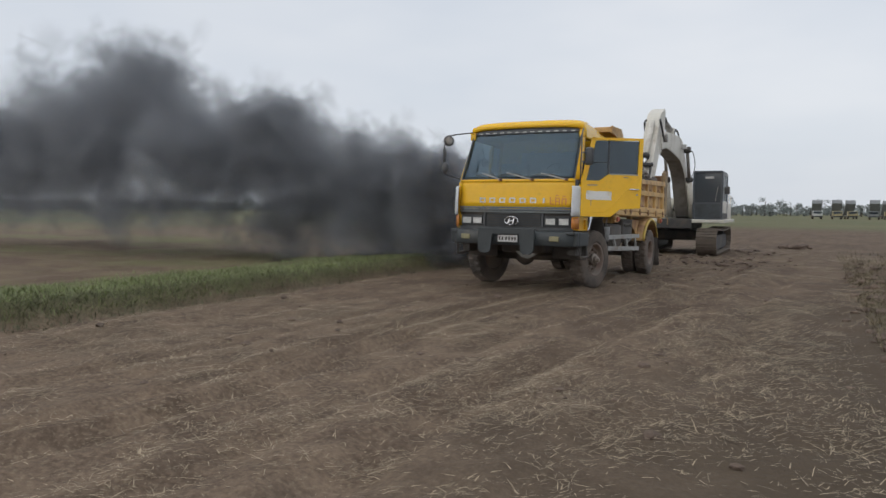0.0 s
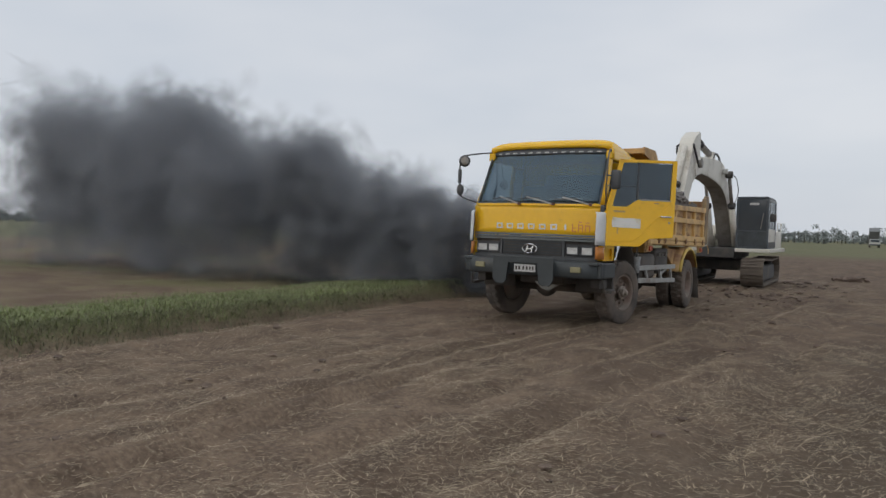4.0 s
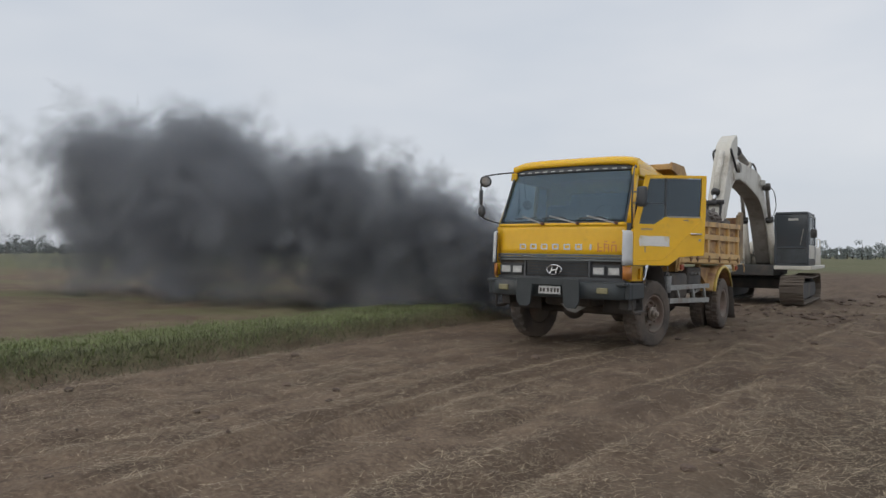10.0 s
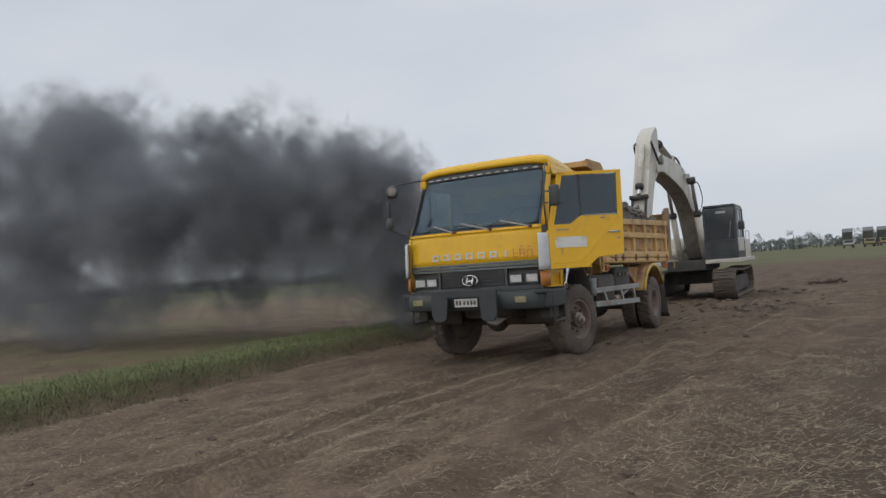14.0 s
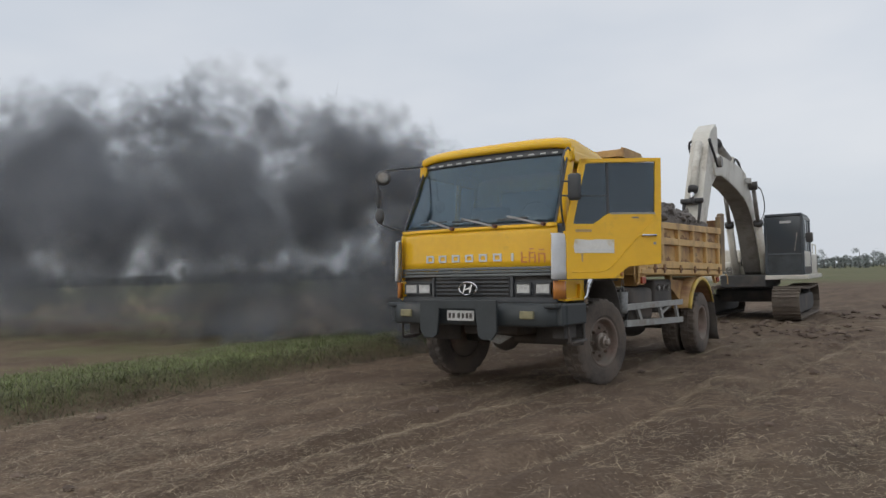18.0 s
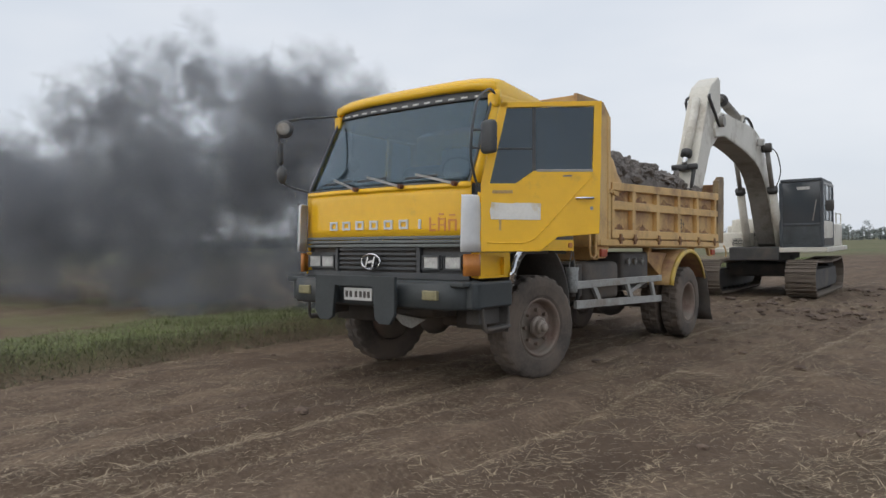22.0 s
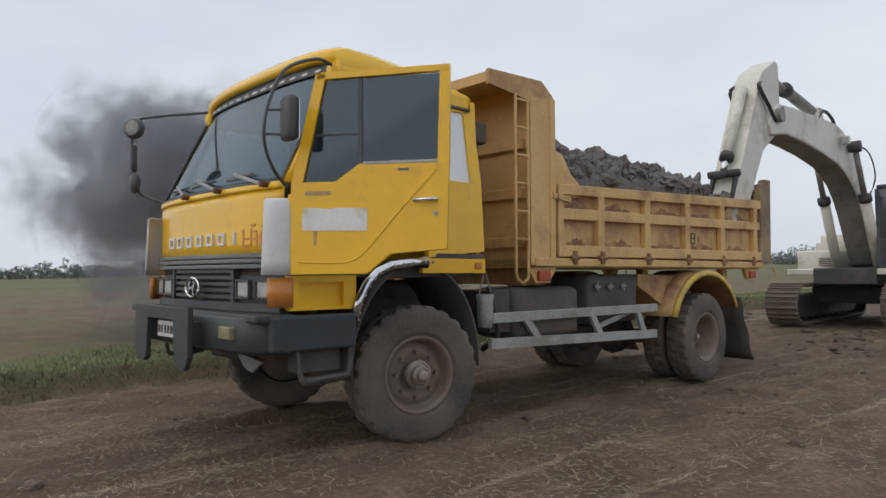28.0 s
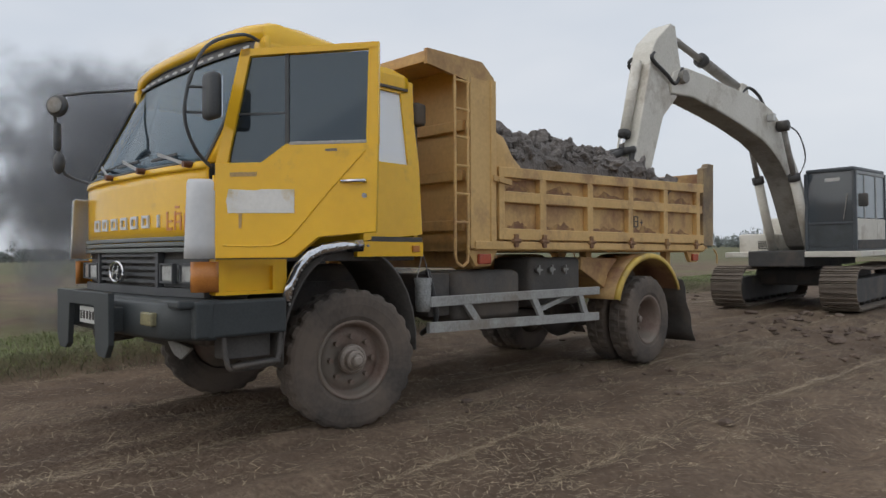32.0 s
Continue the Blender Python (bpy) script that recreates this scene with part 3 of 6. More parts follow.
def build_clods():
    rng = random.Random(3)
    bm = bmesh.new()
    for _ in range(300):
        x, y = rng.uniform(-2.6, 6.5), rng.uniform(-8, 17)
        if rng.random() < 0.35:
            x, y = rng.gauss(2.3, 1.0), rng.gauss(9.5, 2.2)
        r = 0.015 + 0.05 * rng.random() ** 3
        rough_ball(bm, (x, y, height(x, y) + r * 0.2), r, rng.random() * 50, 0.5, 1, (1.3, 1, 0.7))
    tagged(part("soil_clods", bm, CLOD), "loose clods of dug brown earth on the field", "soil", kind="stuff")
    bm = bmesh.new()
    for _ in range(260):
        x, y = 5.35 + abs(rng.gauss(0, 0.7)), rng.uniform(-7, 9)
        r = 0.02 + 0.07 * rng.random() ** 2
        rough_ball(bm, (x, y, height(x, y) + r * 0.2), r, rng.random() * 50, 0.5, 1, (1.2, 1.1, 0.8))
    tagged(part("ploughed_clods", bm, CLOD), "dark clods heaped along the edge of the track", "soil", kind="stuff")
    bm = bmesh.new()
    for _ in range(30):
        x, y = rng.gauss(4.03, 0.28), rng.gauss(20.0, 0.4)
        r = rng.uniform(0.06, 0.17)
        rough_ball(bm, (x, y, r * 0.3), r, rng.random() * 50, 0.5, 2, (1.3, 1.2, 0.7))
    tagged(part("earth_heap", bm, CLOD), "small heap of brown earth clods on the track", "soil", kind="stuff")
    for cx, cy, nn in ((2.6, 9.2, 26), (1.3, 10.8, 22), (2.9, 14.5, 18)):
        bm = bmesh.new()
        for _ in range(nn):
            x, y = rng.gauss(cx, 0.35), rng.gauss(cy, 0.9)
            r = rng.uniform(0.03, 0.1)
            rough_ball(bm, (x, y, height(x, y) + r * 0.2), r, rng.random() * 50, 0.5, 2, (1.2, 1.3, 0.6))
        tagged(part("churned_earth", bm, CLOD), "churned lumps of brown earth left by tracks", "soil", kind="stuff")


build_straw()
build_grass()
build_clods()


# ---- far trees ----
def build_far_trees():
    rng = random.Random(21)
    verts, faces, wood_v, wood_f = [], [], [], []
    trees = []
    a = -30.0
    while a < 100:
        far = rng.uniform(330, 470)
        dense = noise.noise(Vector((a * 0.13, 2, 2)))
        trees.append((a, far, rng.uniform(4.2, 7.0) + (3.5 if rng.random() < 0.10 else 0) + 1.8 * dense))
        a += rng.uniform(0.06, 0.30)
    for a, far, tall in trees:
        x, y = -far * math.sin(radians(a)), far * math.cos(radians(a))
        w = tall * rng.uniform(0.35, 0.65)
        i = len(wood_v)
        for k in range(5):
            c, s = math.cos(k * 1.2566), math.sin(k * 1.2566)
            wood_v += [(x + 0.25 * c, y + 0.25 * s, -0.5), (x + 0.1 * c, y + 0.1 * s, tall * 0.75)]
        wood_f += [(i + 2 * k, i + 2 * ((k + 1) % 5), i + 2 * ((k + 1) % 5) + 1, i + 2 * k + 1) for k in range(5)]
        lobes = [(rng.gauss(0, w * 0.45), rng.gauss(0, w * 0.45), tall * rng.uniform(0.15, 0.85), w * rng.uniform(0.35, 0.6)) for _ in range(5)]
        for _ in range(150):
            lx, ly, lz, lr = rng.choice(lobes)
            d = Vector((rng.gauss(0, 1), rng.gauss(0, 1), rng.gauss(0, 0.8))).normalized() * lr * rng.uniform(0.5, 1.1)
            c = Vector((x + lx, y + ly, max(0.2, lz + d.z))) + Vector((d.x, d.y, 0))
            u = Vector((rng.gauss(0, 1), rng.gauss(0, 1), rng.gauss(0, 1))).normalized() * rng.uniform(0.25, 0.6)
            v = u.orthogonal().normalized() * rng.uniform(0.25, 0.55)
            i = len(verts)
            verts += [c + u, c - u * 0.6 + v, c - u * 0.6 - v]
            faces.append((i, i + 1, i + 2))
    wood = tagged(raw_mesh("far_woods", wood_v, wood_f, BARK, "stuff"), "distant line of low green trees on the horizon, haze put into their colour", "trees")
    raw_mesh("crowns", verts, faces, HAZED_LEAF, "stuff", wood)


build_far_trees()


# ---- the yellow dump truck ----
# Truck space: x to its left side, y to its tail, z up; it stands a little tail-down on soft ground.
TRUCK_POSE = pose(0, 0, 0.034, -1.0, 0.4, 0)
truck = thing("dump_truck", "yellow cab-over dump truck loaded with dark earth, driver's door open", "truck", TRUCK_POSE)


def front_y(x, z):
    """The curved front of the cab."""
    lean = -0.03 if z < 1.93 else -0.03 + (z - 1.93) * 0.51
    return lean + 0.11 * abs(x / 1.13) ** 3.2


def side_x(z):
    return 1.165 - max(0.0, z - 1.95) * 0.085


def front_sheet(x0, x1, z0, z1, out=0.0, nx=16, nz=4, thick=0.02):
    rows = [[(x0 + (x1 - x0) * i / nx, front_y(x0 + (x1 - x0) * i / nx, z0 + (z1 - z0) * j / nz) - out, z0 + (z1 - z0) * j / nz) for j in range(nz + 1)] for i in range(nx + 1)]
    return sheet(bmesh.new(), rows, thick)


def build_cab():
    cab = part("cab_floor", boxed(-1.1, 1.1, 0.1, 1.95, 1.28, 1.36), CHASSIS, truck)
    # front
    part("front_panel", front_sheet(-1.10, 1.10, 1.455, 1.915, 0.0, 24, 6), YELLOW, truck, "yellow front panel", True)
    part("front_ledge", front_sheet(-1.10, 1.10, 1.90, 1.955, 0.012, 24, 3, 0.04), YELLOW, truck, "", True)
    for k, z in enumerate((1.365, 1.405, 1.442)):
        part("trim_strip", front_sheet(-1.10, 1.10, z - 0.016, z + 0.014, 0.022, 24, 4, 0.05), TRIM, truck, "ribbed grey trim strip", True)
    part("grille_back", front_sheet(-1.09, 1.09, 1.04, 1.39, -0.05, 20, 3, 0.03), CHASSIS, truck)
    part("grille_sill", front_sheet(-1.09, 1.09, 1.045, 1.105, 0.01, 20, 2, 0.06), BLACK, truck)
    for k in range(5):
        part("grille_slat", front_sheet(-0.52, 0.52, 1.13 + k * 0.047, 1.155 + k * 0.047, 0.0, 10, 1, 0.03), BLACK, truck)
    for s in (-1, 1):
        part("grille_post", front_sheet(min(s * 0.535, s * 0.575), max(s * 0.535, s * 0.575), 1.10, 1.36, 0.012, 2, 3, 0.05), BLACK, truck)
        bez = front_sheet(min(s * 0.58, s * 1.075), max(s * 0.58, s * 1.075), 1.11, 1.30, -0.03, 8, 2, 0.02)
        part("lamp_bezel", bez, BLACK, truck)
        for c in (0.70, 0.93):
            y = front_y(c, 1.2)
            lamp = part("headlight", boxed(s * c - 0.092, s * c + 0.092, y - 0.012, y + 0.05, 1.145, 1.262, bevel=0.012), LENS, truck, "rectangular clear headlight")
            ring = bmesh.new()
            ring_slab(ring, [(s * c - 0.102, 1.135), (s * c + 0.102, 1.135), (s * c + 0.102, 1.272), (s * c - 0.102, 1.272)], [(s * c - 0.088, 1.149), (s * c + 0.088, 1.149), (s * c + 0.088, 1.258), (s * c - 0.088, 1.258)], "y", y - 0.022, y + 0.01)
            part("rim", ring, BLACK, lamp)
        # corner: silver deflector and orange lamp
        rows = []
        for i in range(9):
            a = math.pi / 2 * i / 8
            px, py = 1.085 + 0.115 * math.sin(a), 0.115 - 0.195 * math.cos(a)
            rows.append([(s * (px - (0.02 if j == 6 else 0)), py + 0.004 * j + (0.02 if j == 6 else 0), 1.305 + 0.50 * min(j, 5) / 5 + (0.02 if j == 6 else 0)) for j in range(7)])
        part("corner_deflector", sheet(bmesh.new(), rows if s > 0 else rows[::-1], 0.015), SILVER, truck, "silver painted corner air deflector", True)
        rows = [[(s * (1.085 + 0.092 * math.sin(a)), 0.115 - 0.15 * math.cos(a), 1.085 + 0.20 * j / 2) for j in range(3)] for a in (math.pi / 2 * i / 8 for i in range(9))]
        part("indicator_lamp", sheet(bmesh.new(), rows if s > 0 else rows[::-1], 0.04), ORANGE, truck, "orange corner indicator lens", True)
    # oval emblem ring
    em = bmesh.new()
    pts = [(0.125 * math.cos(a), -0.095, 1.205 + 0.075 * math.sin(a)) for a in (2 * math.pi * k / 28 for k in range(29))]
    tube(em, pts, 0.011, 6)
    bar(em, (-0.06, -0.095, 1.155), (-0.03, -0.095, 1.255), 0.02, 0.025, (0, 1, 0))
    bar(em, (0.03, -0.095, 1.155), (0.06, -0.095, 1.255), 0.02, 0.025, (0, 1, 0))
    bar(em, (-0.05, -0.095, 1.195), (0.05, -0.095, 1.215), 0.02, 0.022, (0, 1, 0))
    part("emblem", em, CHROME, truck, "oval chrome badge")
    # maker's name as seven plain blocks, hand-painted script as plain red bars
    for k in range(7):
        c = -0.60 + k * 0.195
        w = 0.055 if k < 6 else 0.014
        y = front_y(c, 1.57)
        block = boxed(c - w, c + w, y - 0.014, y + 0.01, 1.525, 1.615, bevel=0.004) if k == 6 else ring_slab(bmesh.new(), [(c - w, 1.525), (c + w, 1.525), (c + w, 1.615), (c - w, 1.615)], [(c - w + 0.02, 1.545), (c + w - 0.02, 1.545), (c + w - 0.02, 1.595), (c - w + 0.02, 1.595)], "y", y - 0.014, y + 0.01)
        part("badge_block", block, SILVER, truck)
    for x0, x1, z0, z1 in ((0.745, 0.765, 1.50, 1.63), (0.765, 0.82, 1.50, 1.52), (0.765, 0.82, 1.555, 1.57), (0.84, 0.86, 1.50, 1.63), (0.86, 0.92, 1.605, 1.62), (0.86, 0.92, 1.55, 1.565), (0.905, 0.925, 1.50, 1.60), (0.95, 0.97, 1.50, 1.61), (0.97, 1.03, 1.59, 1.61), (1.015, 1.035, 1.50, 1.60), (0.85, 0.90, 1.65, 1.665), (0.96, 1.02, 1.64, 1.655)):
        part("painted_stroke", front_sheet(x0 - 0.07, x1 - 0.07, z0, z1, 0.004, 2, 1, 0.004), RED_INK, truck)
    # windscreen and its frame
    rows = [[(x * (1.082 - 0.035 * z), front_y(x * (1.082 - 0.035 * z), 1.95 + 0.95 * z) + 0.012, 1.95 + 0.95 * z) for z in (j / 8 for j in range(9))] for x in (-1 + 2 * i / 20 for i in range(21))]
    ws = part("windscreen", sheet(bmesh.new(), rows, 0.008), WIND_GLASS, truck, "dark tinted curved windscreen", True)
    ws.visible_shadow = False
    rows = [[(x * (1.082 - 0.035 * z), front_y(x * (1.082 - 0.035 * z), 1.95 + 0.95 * z) - 0.002, 1.95 + 0.95 * z) for z in (0.895 + 0.105 * j / 3 for j in range(4))] for x in (-1 + 2 * i / 20 for i in range(21))]
    part("sunstrip", sheet(bmesh.new(), rows, 0.004), BLACK, ws, "dark sun strip across the top of the windscreen", True)
    for k in range(13):
        x = -0.9 + k * 0.15
        part("strip_mark", boxed(x - 0.038, x + 0.038, front_y(x, 2.832) - 0.012, front_y(x, 2.832) - 0.004, 2.822, 2.839, bevel=0), PLATE_WHITE, ws)
    seal = bmesh.new()
    ring = []
    for i in range(21):
        x = -1 + 2 * i / 20
        ring.append((x * 1.078, front_y(x * 1.078, 1.95) - 0.004, 1.948))
    for i in range(21):
        x = 1 - 2 * i / 20
        ring.append((x * 1.05, front_y(x * 1.05, 2.905) - 0.004, 2.905))
    tube(seal, ring + ring[:1], 0.014, 6)
    part("windscreen_seal", seal, BLACK, truck)
    for s in (-1, 1):
        rows = [[(s * ((1.085 - 0.035 * z) * (1 - k) + (side_x(1.95 + 0.96 * z) + 0.004) * k), front_y(1.082 - 0.035 * z, 1.95 + 0.96 * z) + 0.085 * k * k + 0.015 * k, 1.95 + 0.96 * z) for k in (0, 0.35, 0.7, 1.0)] for z in (j / 6 for j in range(7))]
        part("windscreen_pillar", sheet(bmesh.new(), rows if s < 0 else [r[::-1] for r in rows], 0.03), YELLOW, truck, "", True)
    # roof with its rounded brow
    prof = [(0.055, 2.895), (0.022, 2.92), (0.018, 2.96), (0.055, 3.01), (0.15, 3.045), (0.42, 3.062), (0.85, 3.025), (1.22, 2.945), (1.40, 2.86)]
    rows = []
    for i in range(21):
        x = -1 + 2 * i / 20
        w = abs(x)
        line = []
        for d, z in prof:
            drop = 0.022 * w ** 4 + (0.035 if d < 0.3 else 0.08) * w ** 14
            line.append((x * 1.085, front_y(x, 2.82) - 0.02 + d, z - drop * (0.25 if d < 0.02 else 1)))
        rows.append(line)
    # its sides turn down to the door header
    for end in (0, -1):
        for out, low in ((1.012, 2.87), (1.018, 2.72)):
            edge = [(p[0] * out, p[1], min(p[2] - 0.004, low)) for p in (rows[1] if end == 0 else rows[-2])]
            edge = [(math.copysign(1.085 * out, p[0]), q[1], p[2]) for p, q in zip(edge, rows[end])]
            rows.insert(0, edge) if end == 0 else rows.append(edge)
    part("roof", sheet(bmesh.new(), rows, 0.03), YELLOW, truck, "yellow rounded cab roof", True)
    for s in (-1, 1):
        part("roof_rail", boxed(s * 1.06 - 0.05, s * 1.06 + 0.05, 0.46, 1.86, 2.70, 2.85, bevel=0.03), YELLOW, truck)
    # rear wall with its window
    rw = bmesh.new()
    ring_slab(rw, [(-1.15, 1.32), (1.15, 1.32), (1.08, 2.80), (-1.08, 2.80)], [(-0.7, 2.05), (0.7, 2.05), (0.65, 2.6), (-0.65, 2.6)], "y", 1.90, 1.95)
    part("rear_wall", rw, YELLOW, truck)
    part("rear_window", boxed(-0.7, 0.7, 1.915, 1.925, 2.05, 2.6, bevel=0), DARK_GLASS, truck)
    # sides
    for s in (-1, 1):
        def at(outline, name, mat=YELLOW, th=0.045, inset=0.0):
            bm = bmesh.new()
            lo = [bm.verts.new((s * (side_x(z) - inset), y, z)) for y, z in outline]
            hi = [bm.verts.new((s * (side_x(z) - inset - th), y, z)) for y, z in outline]
            n = len(outline)
            fs = [bm.faces.new(lo), bm.faces.new(hi[::-1])] + [bm.faces.new((lo[i], lo[(i + 1) % n], hi[(i + 1) % n], hi[i])) for i in range(n)]
            bmesh.ops.recalc_face_normals(bm, faces=fs)
            return part(name, bm, mat, truck)

        # rear quarter, built round its window
        at([(1.34, 1.44), (1.98, 1.50), (1.955, 2.08), (1.36, 2.08)], "quarter_panel")
        at([(1.36, 2.08), (1.43, 2.08), (1.43, 2.68), (1.36, 2.70)], "quarter_pillar")
        at([(1.83, 2.08), (1.955, 2.08), (1.90, 2.75), (1.79, 2.70)], "quarter_pillar")
        at([(1.36, 2.68), (1.83, 2.68), (1.90, 2.75), (1.84, 2.80), (1.36, 2.80)], "quarter_header")
        at([(1.43, 2.08), (1.83, 2.08), (1.79, 2.70), (1.43, 2.68)], "quarter_window", SKYLIT_GLASS, 0.008, 0.018)
        at([(1.36, 2.705), (1.86, 2.705), (1.86, 2.725), (1.36, 2.725)], "gutter", CHASSIS, 0.05, -0.02)
        # lower front corner with its pressed step, wheel arch bar
        at([(0.10, 1.065), (0.60, 1.065), (0.60, 1.30), (0.10, 1.30)], "corner_panel", YELLOW, 0.05, 0.035)
        for a, b, c, d in ((0.10, 0.17, 1.06, 1.30), (0.53, 0.64, 1.06, 1.30), (0.17, 0.53, 1.255, 1.30), (0.17, 0.53, 1.06, 1.085)):
            at([(a, c), (b, c), (b, d), (a, d)], "corner_frame")
        at([(1.28, 1.315), (1.99, 1.315), (1.99, 1.435), (1.28, 1.435)], "sill_bar")
        at([(1.42, 1.437), (1.98, 1.437), (1.98, 1.475), (1.42, 1.475)], "sill_seal", CHASSIS)
        part("marker_lamp", boxed(min(s * 1.16, s * 1.18), max(s * 1.16, s * 1.18), 1.86, 1.94, 1.35, 1.405, bevel=0.006), ORANGE, truck)
        # bright wheel arch trim
        arc = [(0.60, 1.01), (0.63, 1.12), (0.70, 1.25), (0.80, 1.345), (0.93, 1.40), (1.12, 1.425), (1.32, 1.43)]
        rows = []
        for i, (y, z) in enumerate(arc):
            p, q = Vector(arc[max(i - 1, 0)]), Vector(arc[min(i + 1, len(arc) - 1)])
            d = (q - p).normalized()
            nrm = Vector((d.y, -d.x)) * 0.075
            rows.append([(s * 1.185, y + nrm.x, z + nrm.y), (s * 1.205, y + nrm.x * 0.4, z + nrm.y * 0.4), (s * 1.185, y - nrm.x * 0.2, z - nrm.y * 0.2)])
        trim = part("arch_trim", sheet(bmesh.new(), rows if s > 0 else rows[::-1], 0.015), CHROME, truck, "bright riveted wheel arch trim", True)
        for y, z in [(p.y, p.z) for p in curve_points([(0, y, z) for y, z in arc], 2)]:
            riv = bmesh.new()
            rod(riv, (s * 1.195, y + 0.035, z - 0.03), (s * 1.212, y + 0.035, z - 0.03), 0.009, 6)
            part("rivet", riv, STEEL, trim)
        rows = [[(s * x, 1.255 + 0.66 * math.cos(a), 0.60 + 0.80 * math.sin(a)) for x in (0.55, 0.85, 1.16)] for a in (radians(-5 + 190 * i / 16) for i in range(17))]
        part("wheel_arch_liner", sheet(bmesh.new(), rows, 0.02), CHASSIS, truck, "", True)
    # right-hand door, shut
    x = -side_x(1.6)
    door = part("door", slab(bmesh.new(), [(0.12, 1.31), (0.66, 1.31), (0.92, 1.45), (1.33, 1.45), (1.33, 2.03), (0.2, 1.93), (0.12, 1.9)], "x", x - 0.003, x + 0.05, 0.006), YELLOW, truck, "yellow right-hand door, shut")
    part("door_glass", slab(bmesh.new(), [(0.2, 1.93), (1.33, 2.03), (1.33, 2.68), (0.52, 2.68)], "x", x + 0.045, x + 0.055), CLEAR_GLASS, door)
    # inside
    part("dashboard", boxed(-1.05, 1.05, 0.16, 0.45, 1.6, 1.98, bevel=0.05), BLACK, truck)
    for sx in (-0.6, 0.6):
        seat = part("seat", boxed(sx - 0.3, sx + 0.3, 0.95, 1.45, 1.5, 1.7, bevel=0.05), FABRIC, truck)
        part("seat_back", boxed(sx - 0.3, sx + 0.3, 1.4, 1.58, 1.65, 2.35, bevel=0.06), FABRIC, seat)
    wheel = bmesh.new()
    m = Matrix.Translation((0.6, 0.62, 2.06)) @ Matrix.Rotation(radians(-60), 4, "X")
    tube(wheel, [m @ Vector((0.23 * math.cos(a), 0.23 * math.sin(a), 0)) for a in (2 * math.pi * k / 24 for k in range(25))], 0.017, 6)
    bar(wheel, m @ Vector((-0.22, 0, 0)), m @ Vector((0.22, 0, 0)), 0.04, 0.02)
    rod(wheel, m @ Vector((0, 0, 0)), (0.6, 0.4, 1.8), 0.03)
    part("steering_wheel", wheel, BLACK, truck)
    for a, b in (((-0.24, 0, 1.935), (-0.64, 0, 2.06)), ((0.36, 0, 1.935), (-0.15, 0, 2.06)), ((0.96, 0, 1.935), (0.49, 0, 2.05))):
        wp = bmesh.new()
        y0 = front_y(a[0], a[2]) - 0.045
        y1 = front_y(b[0], b[2]) - 0.03
        bar(wp, (a[0], y0, a[2]), (b[0], y1, b[2]), 0.012, 0.022)
        wiper = part("wiper", wp, STEEL, truck, "pale metal windscreen wiper arm")
        bl = bmesh.new()
        d = Vector((b[0] - a[0], 0, b[2] - a[2])).normalized()
        for q in (b,):
            p0, p1 = Vector((q[0], y1 + 0.012, q[2])) - d * 0.08 - Vector((0.22, 0, 0.015)), Vector((q[0], y1 + 0.012, q[2])) + Vector((0.25, 0.01, -0.02))
            bar(bl, p0, p1, 0.012, 0.018)
        part("wiper_blade", bl, BLACK, wiper)
        pv = bmesh.new()
        rod(pv, (a[0], y0 - 0.02, a[2]), (a[0], y0 + 0.06, a[2]), 0.022, 10)
        part("wiper_pivot", pv, material("wiper_pivot_rust", (0.16, 0.06, 0.03), rough=0.6) if "wiper_pivot_rust" not in bpy.data.materials else bpy.data.materials["wiper_pivot_rust"], wiper)


build_cab()


